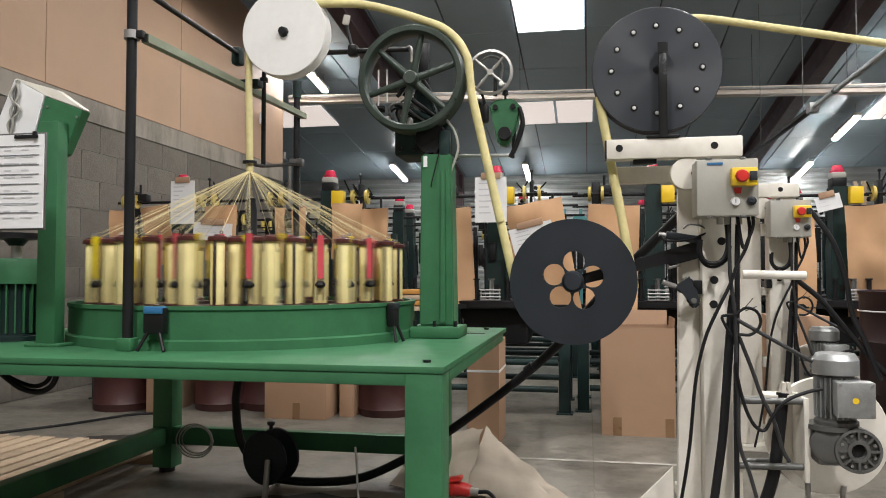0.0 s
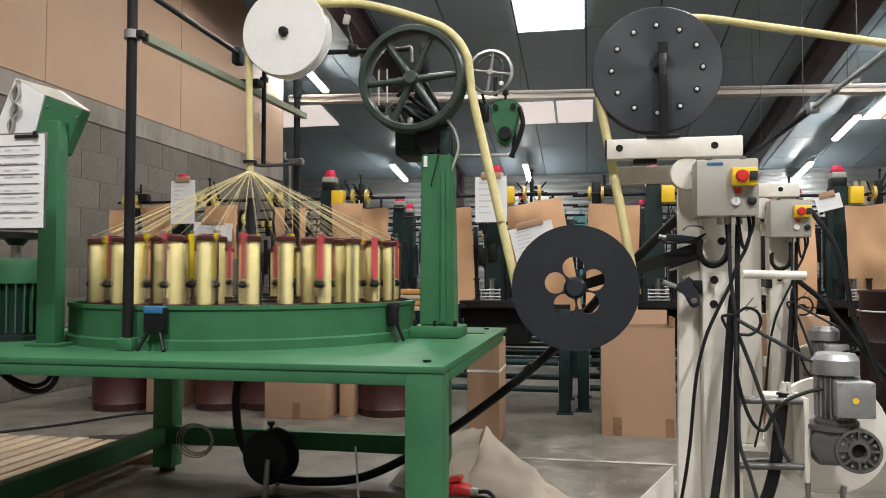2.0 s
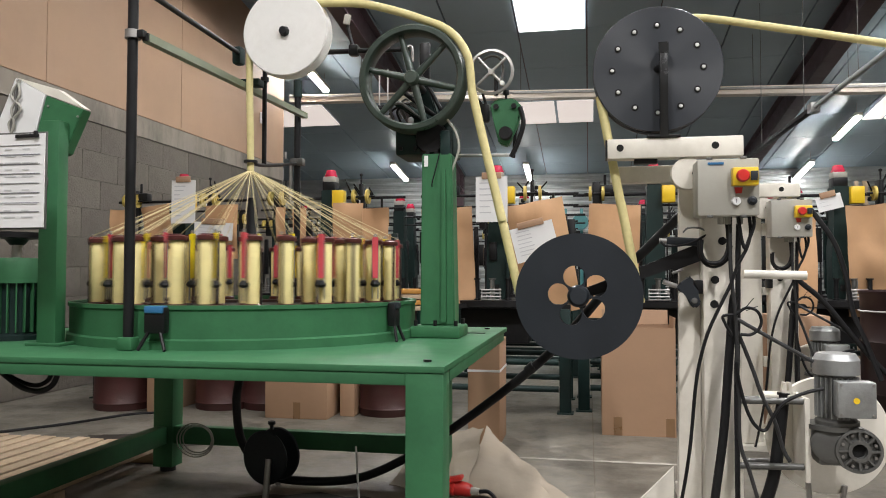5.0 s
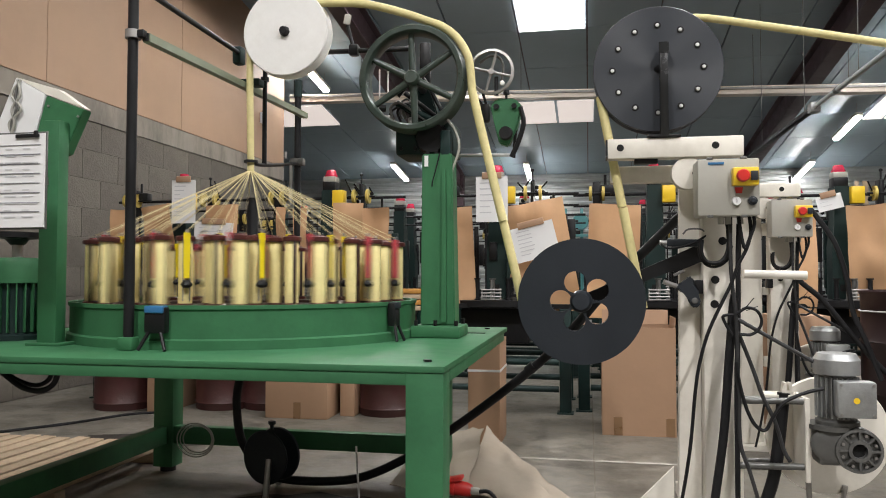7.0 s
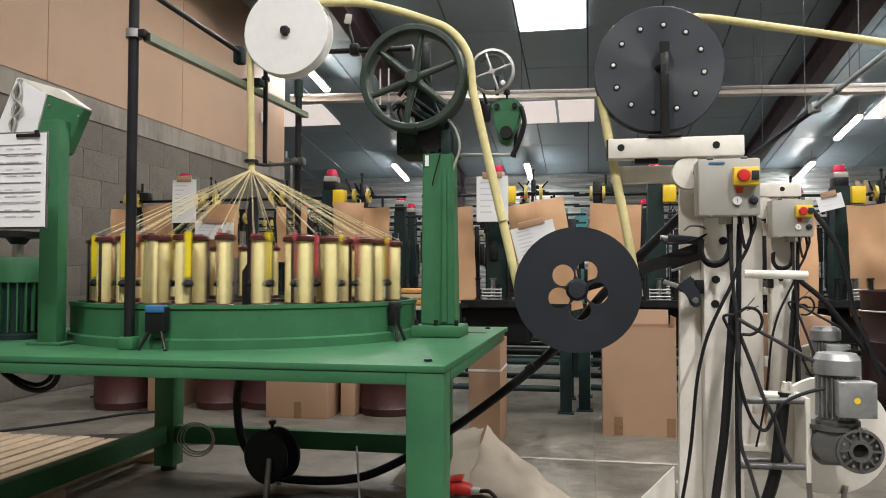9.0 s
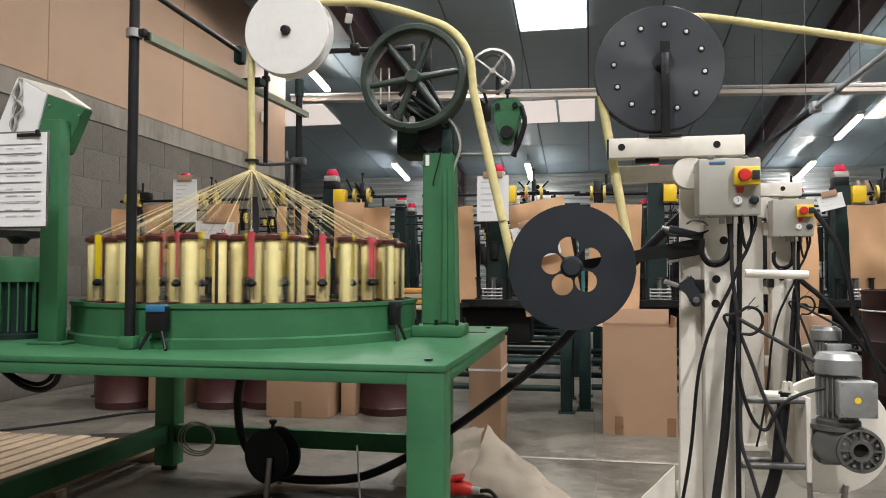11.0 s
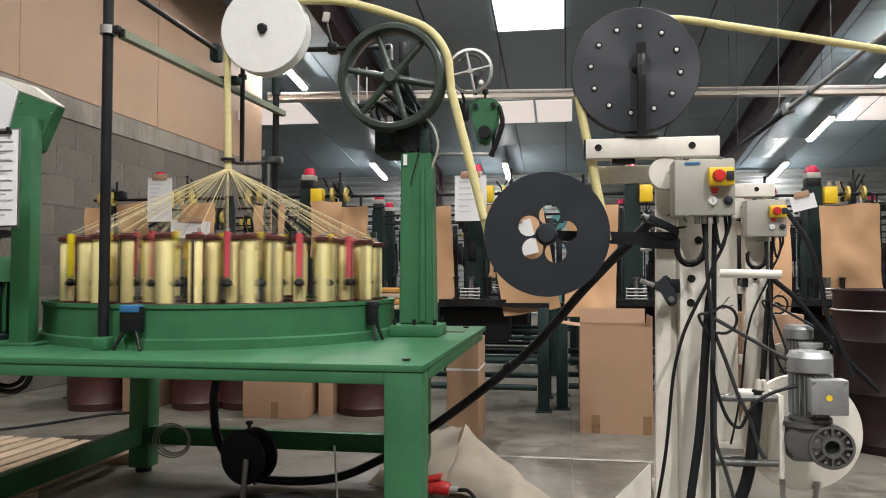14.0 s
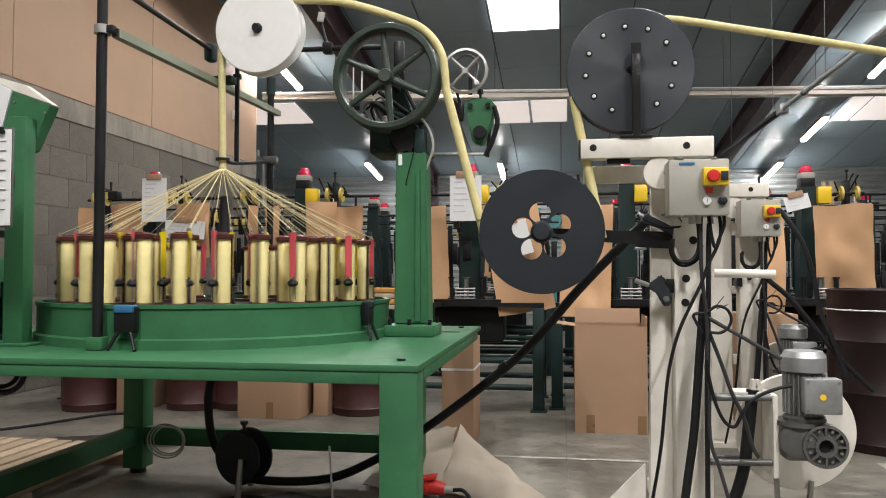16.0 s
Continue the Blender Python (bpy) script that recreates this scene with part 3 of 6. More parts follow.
# the column with its gear head
col = part("column", prism([(-0.765, BZ + 0.055), (-0.602, BZ + 0.055), (-0.617, 1.70), (-0.758, 1.70)], 3.40, 3.52, 0.006), GREEN, mc, "green cast column")
for x in (-0.652,):
    part("column_rib", prism([(x - 0.012, BZ + 0.07), (x + 0.012, BZ + 0.07), (x + 0.008, 1.62), (x - 0.008, 1.62)], 3.385, 3.40), GREEN, col)
part("column_foot", bbox(-0.80, -0.57, 3.34, 3.58, BZ, BZ + 0.055, 0.010), GREEN, col)
for x, y in ((-0.775, 3.355), (-0.685, 3.355), (-0.59, 3.355), (-0.59, 3.55)):
    part("foot_bolt", rod((x, y, BZ + 0.055), (x, y, BZ + 0.08), 0.009, 8), BLACK_STEEL, col)
part("nameplate", bbox(-0.745, -0.728, 3.393, 3.398, 1.64, 1.69), PAPER, col, "small white plate")
gh = part("gear_head", bbox(-0.90, -0.62, 3.45, 3.68, 1.705, 1.86, 0.014), GREEN_DARK, mc, "grimy dark green gear head")
part("gear_cover", lathe([(0, -0.03), (0.07, -0.03), (0.08, 0), (0.08, 0.02), (0, 0.02)], (-0.72, 3.45, 1.78), (0, 1, 0), 28), BLACK_STEEL, gh)
for x, z in ((-0.87, 1.735), (-0.87, 1.82), (-0.80, 1.735)):
    part("head_bolt", rod((x, 3.438, z), (x, 3.452, z), 0.011, 6), BLACK_STEEL, gh)
part("oil_cup", lathe([(0, 0), (0.016, 0), (0.016, 0.03), (0.008, 0.04), (0, 0.042)], (-0.84, 3.52, 1.86), n=14), STEEL, gh)
part("gear_lug", box((-0.65, 3.43, 1.74), (0.05, 0.05, 0.14), 0.01), GREEN_DARK, gh)
for x in (-0.735, -0.695, -0.64):
    part("column_nut", lathe([(0, 0), (0.014, 0), (0.014, 0.016), (0.008, 0.02), (0, 0.02)], (x, 3.43, 1.70), n=6), BLACK_STEEL, gh, "", 20)
part("drive_belt", sweep([(-0.90, 3.50, 2.00), (-0.80, 3.50, 2.10), (-0.70, 3.50, 1.95), (-0.66, 3.50, 1.86)], 0.010, 8), RUBBER, gh)
part("brace", rod((-0.92, 3.56, 1.98), (-0.68, 3.56, 1.86), 0.016, 10), GREEN_DARK, gh)
part("brace", rod((-0.88, 3.56, 2.03), (-0.64, 3.56, 1.84), 0.012, 10), BLACK_STEEL, gh)
part("lever", sweep([(-1.30, 3.62, 2.275), (-0.87, 3.62, 2.268)], 0.0135, 10), BLACK_STEEL, mc, "horizontal black bar behind the roller")
part("lever_joint", box((-1.16, 3.62, 2.275), (0.05, 0.05, 0.06), 0.012), BLACK_STEEL, mc)
part("lever_arm", rod((-1.16, 3.62, 2.27), (-1.20, 3.62, 2.42), 0.009, 10), BLACK_STEEL, mc)
part("lever_plate", box((-1.19, 3.60, 2.43), (0.035, 0.012, 0.05), 0.003, pose(0, 0, 0, 0, 12, 0)), GREY_BOX, mc)
part("lever_end", sweep([(-0.90, 3.62, 2.27), (-0.86, 3.62, 2.275), (-0.855, 3.62, 2.20)], 0.008, 8), STEEL, mc)
part("cable", sweep([(-0.64, 3.42, 1.86), (-0.60, 3.41, 1.80), (-0.585, 3.41, 1.72), (-0.62, 3.42, 1.62), (-0.635, 3.43, 1.58)], 0.006, 8), GREY_BOX, mc, "grey cable")
part("cable", sweep([(-0.672, 3.39, 1.70), (-0.688, 3.385, 1.63), (-0.705, 3.385, 1.565), (-0.708, 3.39, 1.545)], 0.003, 8), RUBBER, mc, "thin black cable")
for k, (dx, dz, r, bend) in enumerate(((0, 0, 0.007, 0.03), (0.03, -0.01, 0.006, 0.05), (0.05, 0.01, 0.008, 0.02), (-0.02, -0.02, 0.006, 0.06), (0.02, 0.02, 0.005, 0.07))):
    part("cable", sweep([(-0.935 + dx, 3.56 + 0.02 * k, 1.90 + dz), (-0.95 + dx, 3.55 + 0.02 * k, 1.955 + dz), (-0.90 + dx, 3.54 + 0.02 * k, 1.965 + dz + bend * 0.4), (-0.82 + dx * 0.5, 3.55 + 0.01 * k, 1.93 - bend * 0.3), (-0.745, 3.56, 1.87)], r, 8), RUBBER if k % 2 else DARK_ALU, mc, "tangled cable behind the wheel")
part("clamp_nut", box((-0.965, 3.55, 1.905), (0.035, 0.03, 0.03), 0.006), STEEL, mc)
part("clamp_nut", lathe([(0, -0.02), (0.018, -0.02), (0.018, 0.02), (0, 0.02)], (-1.0, 3.57, 1.96), (1, 0.3, 0), 6), BLACK_STEEL, mc, "", 20)
for x, z0 in ((-1.055, 1.99), (-1.01, 2.03)):
    part("hanger_rod", rod((x, 3.72, z0), (x, 3.72, 2.20), 0.004, 8), ZINC, mc, "thin bright rod")
part("crank_arm", box((-0.80, 3.66, 2.20), (0.055, 0.03, 0.21), 0.008), BLACK_STEEL, mc, "black upright arm behind the wheel")
# take-up wheel
WCX, WCY, WCZ, WR = -0.797, 3.38, 2.048, 0.247
wheel = spinner("take_up_wheel", lathe([(WR - 0.006, -0.045), (WR + 0.002, -0.038), (WR - 0.018, -0.014), (WR - 0.018, 0.03), (WR + 0.004, 0.055), (WR, 0.06), (WR - 0.028, 0.06), (WR - 0.034, 0.05), (WR - 0.034, -0.035), (WR - 0.026, -0.045)],
                                       (WCX, WCY, WCZ), (0, 1, 0), 72, closed=True), WHEEL_GREEN, mc, (WCX, WCY, WCZ), "black-green cast iron wheel with six spokes")
part("hub", lathe([(0, -0.05), (0.028, -0.05), (0.034, -0.04), (0.038, 0.03), (0, 0.03)], (WCX, WCY, WCZ), (0, 1, 0), 24), WHEEL_GREEN, wheel)
for k in range(6):
    a = radians(17.5 + 60 * k)
    c, s = math.cos(a), math.sin(a)
    part("spoke", rod((WCX + 0.03 * c, WCY, WCZ + 0.03 * s), (WCX + (WR - 0.03) * c, WCY, WCZ + (WR - 0.03) * s), 0.019, 12, 0.014), WHEEL_GREEN, wheel)
part("wheel_axle", rod((WCX, WCY + 0.02, WCZ), (WCX, 3.66, WCZ), 0.018, 16), BLACK_STEEL, mc)
part("axle_stay", prism([(WCX - 0.03, WCZ + 0.03), (WCX + 0.03, WCZ + 0.03), (WCX + 0.09, 1.86), (WCX - 0.09, 1.86)], 3.60, 3.66, 0.006), GREEN_DARK, mc)
# white roller
QX, QY, QZ, QR = -1.425, 3.40, 2.305, 0.213
roller = spinner("guide_roller", lathe([(0, -0.042), (QR - 0.004, -0.042), (QR, -0.038), (QR, -0.032), (QR - 0.035, -0.024), (QR - 0.035, 0.024), (QR, 0.032), (QR, 0.038), (QR - 0.004, 0.042), (0, 0.042)],
                                       (QX, QY, QZ), (0, 1, 0), 96), WHITE_NYLON, mc, (QX, QY, QZ), "white nylon guide roller")
part("hub_nut", lathe([(0, -0.072), (0.018, -0.070), (0.022, -0.06), (0.026, -0.043), (0, -0.041)], (QX, QY, QZ), (0, 1, 0), 8), BLACK_STEEL, roller, "black axle nut", 20)
part("roller_axle", rod((QX, QY + 0.043, QZ), (QX, 3.66, QZ), 0.016, 14), BLACK_STEEL, mc)
part("roller_bar", rod((QX, 3.63, QZ), (-1.29, 3.62, 2.276), 0.015, 12), BLACK_STEEL, mc)
# small handwheel and its green bracket
HCX, HCY, HCZ, HR = -0.452, 3.55, 2.110, 0.110
hand = spinner("handwheel", lathe([(HR, -0.008), (HR, 0.008), (HR - 0.012, 0.011), (HR - 0.015, 0), (HR - 0.012, -0.011)], (HCX, HCY, HCZ), (0, 1, 0), 48, closed=True), STEEL, mc, (HCX, HCY, HCZ), "small bright steel wheel with four spokes")
for k in range(4):
    a = radians(48 + 90 * k)
    part("spoke", rod((HCX, HCY, HCZ), (HCX + (HR - 0.01) * math.cos(a), HCY, HCZ + (HR - 0.01) * math.sin(a)), 0.007, 8), STEEL, hand)
part("hub", lathe([(0, -0.014), (0.014, -0.014), (0.016, 0.01), (0, 0.01)], (HCX, HCY, HCZ), (0, 1, 0), 16), STEEL, hand)
part("crank", sweep([(HCX - 0.06, HCY + 0.03, HCZ + 0.055), (HCX - 0.01, HCY + 0.03, HCZ + 0.085), (HCX + 0.035, HCY + 0.03, HCZ + 0.075), (HCX + 0.055, HCY + 0.03, HCZ + 0.03), (HCX + 0.045, HCY + 0.03, HCZ - 0.04)], 0.006, 8), DARK_ALU, mc)
part("crank_knob", lathe([(0, -0.01), (0.011, -0.008), (0.012, 0.01), (0, 0.012)], (HCX + 0.055, HCY - 0.02, HCZ - 0.062), (0, 1, 0), 14), ZINC, mc, "bright knob")
hb = part("handwheel_bracket", prism([(-0.462, 1.955), (-0.43, 1.985), (-0.345, 1.985), (-0.305, 1.945), (-0.335, 1.83), (-0.375, 1.755), (-0.42, 1.77), (-0.445, 1.88)], 3.575, 3.64, 0.008), GREEN, mc, "green cast bracket")
for x, z in ((-0.43, 1.945), (-0.345, 1.945)):
    part("bolt", rod((x, 3.56, z), (x, 3.58, z), 0.013, 8), BLACK_STEEL, hb)
part("boss", lathe([(0, -0.03), (0.03, -0.03), (0.034, 0), (0, 0)], (-0.385, 3.575, 1.815), (0, 1, 0), 20), BLACK_STEEL, hb)
part("knob", lathe([(0, 0.04), (0.014, 0.035), (0.016, 0.015), (0.006, 0.01), (0.006, -0.01), (0, -0.01)], (-0.385, 3.60, 1.995), n=14), BLACK_STEEL, hb)
part("stay_rod", rod((-0.64, 3.60, 1.72), (-0.35, 3.60, 1.714), 0.009, 10), STEEL, mc)
part("stay_arm", rod((-0.35, 3.60, 1.70), (-0.335, 3.60, 1.93), 0.008, 10), BLACK_STEEL, mc)
sh = part("stay_head", box((-0.49, 3.59, 1.92), (0.05, 0.05, 0.09), 0.012), BLACK_STEEL, mc)
part("stay_finger", rod((-0.50, 3.57, 1.96), (-0.535, 3.56, 2.0), 0.008, 8), BLACK_STEEL, sh)
part("stay_finger", rod((-0.48, 3.57, 1.96), (-0.50, 3.56, 2.03), 0.007, 8), BLACK_STEEL, sh)
part("chain_guard", sweep([(-0.315, 3.57, 1.94), (-0.30, 3.57, 1.86), (-0.33, 3.57, 1.76), (-0.36, 3.57, 1.70)], 0.012, 8), BLACK_STEEL, mc)
part("stay_link", rod((-0.43, 3.57, 2.0), (-0.43, 3.57, 2.09), 0.010, 10), BLACK_STEEL, mc)

# control panel on its green post, with a clipboard
cp = thing("control_desk", (-2.14, 2.75, BZ), "green sloped control desk with white top, on a post", "control panel")
part("post", bbox(-2.193, -2.107, 2.68, 2.742, BZ, 1.765, 0.004), GREEN, cp)
part("base_plate", bbox(-2.23, -2.07, 2.66, 2.77, BZ, BZ + 0.012, 0.003), GREEN, cp)
part("side_plate", prism([(-2.30, 1.60), (-2.222, 1.885), (-2.046, 1.819), (-2.130, 1.640)], 2.746, 2.80, 0.003), GREEN, cp, "green side of the desk")
part("face", prism([(-2.52, 1.62), (-2.368, 1.966), (-2.225, 1.889), (-2.304, 1.60)], 2.742, 2.79, 0.003), PAPER, cp, "off-white sloped face")
part("lid", prism([(-2.371, 1.971), (-2.172, 1.911), (-2.044, 1.824), (-2.222, 1.889)], 2.75, 2.796, 0.002), CREAM, cp, "cream sheet-metal lid")
for x, z in ((-2.21, 1.84), (-2.07, 1.79), (-2.25, 1.72)):
    part("screw", rod((x, 2.741, z), (x, 2.747, z), 0.005, 8), STEEL, cp)
for k, (mt_wire, lb) in enumerate(((GREY_BOX, "tangled grey wire"), (DARK_ALU, "tangled dark wire"), (GREY_BOX, "tangled grey wire"))):
    part("cable", sweep([(-2.352 + 0.008 * k, 2.735, 1.955), (-2.335 - 0.02 * k, 2.73, 1.89), (-2.37 + 0.022 * k, 2.728, 1.83), (-2.36 - 0.012 * k, 2.73, 1.77), (-2.385 + 0.015 * k, 2.732, 1.70)], 0.0055, 8), mt_wire, cp, lb)

cb = thing("clipboard", (-2.11, 2.46, 1.31), "white printed form on a clipboard beside the post", "clipboard")
part("board", bbox(-2.25, -1.984, 2.462, 2.468, 1.305, 1.672, 0.002), DARK_ALU, cb)
pg = part("form", bbox(-2.248, -1.988, 2.454, 2.459, 1.312, 1.664), PAPER, cb, "white form with ruled lines")
for i in range(8):
    z = 1.62 - 0.036 * i
    part("ruled_line", bbox(-2.235, -2.005, 2.4515, 2.453, z, z + (0.0035 if i % 2 else 0.002)), INK, pg)
for i in range(11):
    z = 1.610 - 0.0255 * i
    for k in range(3):
        part("text_bar", bbox(-2.23 + 0.075 * k, -2.23 + 0.075 * k + 0.03 + 0.018 * ((i * 7 + k * 3) % 3), 2.4515, 2.453, z - 0.006, z - 0.002), PALE_INK, pg)
part("clip", box((-2.06, 2.450, 1.655), (0.10, 0.008, 0.014), 0.003), BLACK_STEEL, cb)
part("mount", bbox(-2.19, -2.15, 2.4685, 2.679, 1.50, 1.53), DARK_ALU, cb, "grey bracket to the post")
part("clip_tab", box((-2.02, 2.446, 1.66), (0.014, 0.012, 0.026), 0.003), BLACK_STEEL, cb)

mt = thing("drive_motor", (-2.52, 2.95, BZ), "green electric drive motor standing on the bench", "motor")
part("body", lathe([(0, 0), (0.125, 0), (0.125, 0.02), (0.105, 0.03), (0.105, 0.26), (0, 0.26)], (-2.52, 2.95, BZ), n=36), GREEN_DARK, mt)
for k in range(22):
    a = 2 * math.pi * k / 22
    part("fin", moved(box((0.112, 0, 0.145), (0.022, 0.006, 0.22)), Matrix.Translation((-2.52, 2.95, BZ)) @ Matrix.Rotation(a, 4, "Z")), GREEN, mt)
part("fan_cover", lathe([(0.128, 0.25), (0.128, 0.33), (0.115, 0.36), (0, 0.365)], (-2.52, 2.95, BZ), n=36), GREEN, mt)
part("shaft", rod((-2.52, 2.95, BZ + 0.365), (-2.52, 2.95, BZ + 0.44), 0.022, 14), STEEL, mt)
part("flywheel", lathe([(0, 0.42), (0.03, 0.42), (0.05, 0.445), (0.11, 0.45), (0.11, 0.475), (0, 0.48)], (-2.52, 2.95, BZ), n=32), BLACK_STEEL, mt, "black fan wheel")
part("terminal_box", box((-2.57, 2.81, BZ + 0.13), (0.10, 0.06, 0.11), 0.008), GREEN, mt)

# hoses hanging below the bench
hs = thing("hanging_cable", (-2.35, 2.6, 0.7), "thick black cable looped under the bench", "cable")
part("loop", sweep([(-2.314, 2.600, 0.778), (-2.256, 2.600, 0.735), (-2.184, 2.600, 0.693), (-2.108, 2.600, 0.682), (-2.049, 2.600, 0.709), (-2.021, 2.600, 0.769)], 0.011, 10), RUBBER, hs)
part("loop", sweep([(-2.322, 2.630, 0.765), (-2.244, 2.630, 0.722), (-2.154, 2.630, 0.698), (-2.093, 2.630, 0.722), (-2.074, 2.630, 0.771)], 0.009, 10), RUBBER, hs)

# ---- bobbin carriers ----
N_GEAR, TRACK_R, SWING = 28, 0.640, 0.068
CARRIER_Z = BZ + 0.160
GEAR_TIME, GEAR_START = 0.1772, -0.075
PITCH = 2 * math.pi / N_GEAR
GEAR_PHASE = radians(-89.3)


def carrier_at(t, k, way):
    """Place and heading of carrier k of the set that goes way (+1 or -1) round the machine."""
    s = (t - GEAR_START) / GEAR_TIME + (0.5 if way < 0 else 0.0)
    if way > 0:
        g = s + k
    else:
        g = k - s
    n = math.floor(g)
    u = g - n
    out = 1 if (n % 2 == 0) == (way > 0) else -1
    th = GEAR_PHASE + (n + 0.5 - 0.5 * math.cos(math.pi * u)) * PITCH
    r = TRACK_R + out * SWING * math.sin(math.pi * u)
    x, y = CX + r * math.cos(th), CY + r * math.sin(th)
    vt = 0.5 * math.pi * math.sin(math.pi * u) * PITCH * r * way
    vr = out * SWING * math.pi * math.cos(math.pi * u) * way
    head = th + math.atan2(vt, vr) + way * radians(20)
    return x, y, head


def build_carrier(tag_material, tag_label, label):
    c = thing("bobbin_carrier", (0, 0, 0), label, "bobbin carrier", "bobbin carriers on the machine")
    part("base", lathe([(0, -0.01), (0.034, -0.01), (0.036, -0.006), (0.036, 0.006), (0.03, 0.010), (0, 0.010)], (0, 0, 0), n=18), MAROON, c, "dark maroon carrier base")
    part("bobbin", lathe([(0, 0.011), (0.0268, 0.011), (0.0278, 0.016), (0.0278, 0.255), (0.026, 0.261), (0, 0.261)], (0, 0, 0), n=22), YARN, c, "spool wound with pale yellow yarn")
    part("cap", lathe([(0, 0.262), (0.037, 0.262), (0.039, 0.266), (0.038, 0.279), (0.033, 0.282), (0.014, 0.284), (0.012, 0.288), (0, 0.290)], (0, 0, 0), n=20), MAROON, c, "dark red bobbin cap")
    tg = part("tag", prism([(0.040, 0.112), (0.040, 0.272), (0.034, 0.291), (0.051, 0.294), (0.047, 0.272), (0.046, 0.112)], -0.0130, 0.0130, 0.0015), tag_material, c, tag_label)
    part("eyelet", lathe([(0.003, -0.003), (0.008, -0.003), (0.008, 0.003), (0.003, 0.003)], (0.044, 0, 0.300), (1, 0, 0), 10, closed=True), STEEL, tg)
    part("ratchet", lathe([(0, 0.074), (0.010, 0.074), (0.020, 0.080), (0.023, 0.086), (0.020, 0.094), (0.010, 0.104), (0, 0.104)], (0.044, 0, 0), n=7), BLACK_STEEL, c, "black ratchet wheel", 20)
    for s in (-1, 1):
        part("guide_wire", rod((0.043, 0.013 * s, 0.022), (0.043, 0.013 * s, 0.268), 0.0026, 6), STEEL, c)
    part("back_strip", box((-0.0335, 0, 0.137), (0.005, 0.012, 0.252), 0.001), BROWN_IRON, c, "dark maroon upright of the carrier")
    part("arm", box((0.012, 0, 0.284), (0.062, 0.014, 0.010), 0.002), MAROON, c)
    return c


CARRIERS = []
for way, tm, tl, lb in ((1, TAG_YELLOW, "yellow tag", "yellow yarn bobbin on a carrier with yellow tag"), (-1, TAG_RED, "red tag", "yellow yarn bobbin on a carrier with red tag")):
    first = build_carrier(tm, tl, lb)
    for k in range(N_GEAR):
        c = first if k == 0 else copy_thing(first, pose(0, 0, 0))
        CARRIERS.append((c, k, way))

# yarns from the bobbins to the braid point
APEX = Vector((CX - 0.012, CY, 1.648))
YARN_PIECE = 0.46
yarn_mesh_owner = finish("yarn", rod((0, 0, -0.010), (0, 0, YARN_PIECE), 0.0014, 6), YARN_LINE)
ORIGIN[yarn_mesh_owner] = Vector((0, 0, 0))
yarn_end = part("yarn_end", rod((0, 0, -YARN_PIECE), (0, 0, 0), 0.00135, 6), YARN_LINE, yarn_mesh_owner)
tagged(yarn_mesh_owner, "pale yellow yarn running from bobbin to braid point", "yarn", "yarns to the braid point")
YARNS = []
for i, (c, k, way) in enumerate(CARRIERS):
    y = yarn_mesh_owner if i == 0 else copy_thing(yarn_mesh_owner, pose(0, 0, 0))
    YARNS.append((y, k, way))

# ---- the creel stand with its reels ----
ARM_X, ARM_Y, ARM_Z, ARM_R = 0.591, 3.41, 1.288, 0.68
REEL_TIMES = [(0, 498), (0.5, 501), (1, 504), (1.5, 506.5), (2, 509), (2.5, 512), (3, 514), (3.5, 516.5), (4, 519), (6.5, 532.6), (7, 534), (7.5, 533), (8, 528.5), (8.5, 521), (9, 513.5),
              (11.5, 463), (12, 452), (12.5, 442), (13, 433), (13.5, 423.5), (14, 414.5), (14.5, 405), (14.8, 403), (15.2, 405), (15.6, 407.5), (16, 410)]
REEL_ANGLES = [(t, math.degrees(math.asin((v - 425) / 276.0))) for t, v in REEL_TIMES]
REEL_SPIN = [(0, 0), (2, 7.5), (3.5, 12.5), (6.5, 19), (7.5, 21), (8, 26), (9, 47), (11.5, 92), (14, 138), (14.5, 147), (15, 149), (16, 152)]
DISC_TURN = [(0, 0), (7.6, 0), (8, -9), (8.5, -22), (9, -37), (11.5, -112), (12, -127), (12.5, -142), (13, -158), (13.5, -172), (14, -186), (14.5, -201), (14.8, -204), (16, -204)]


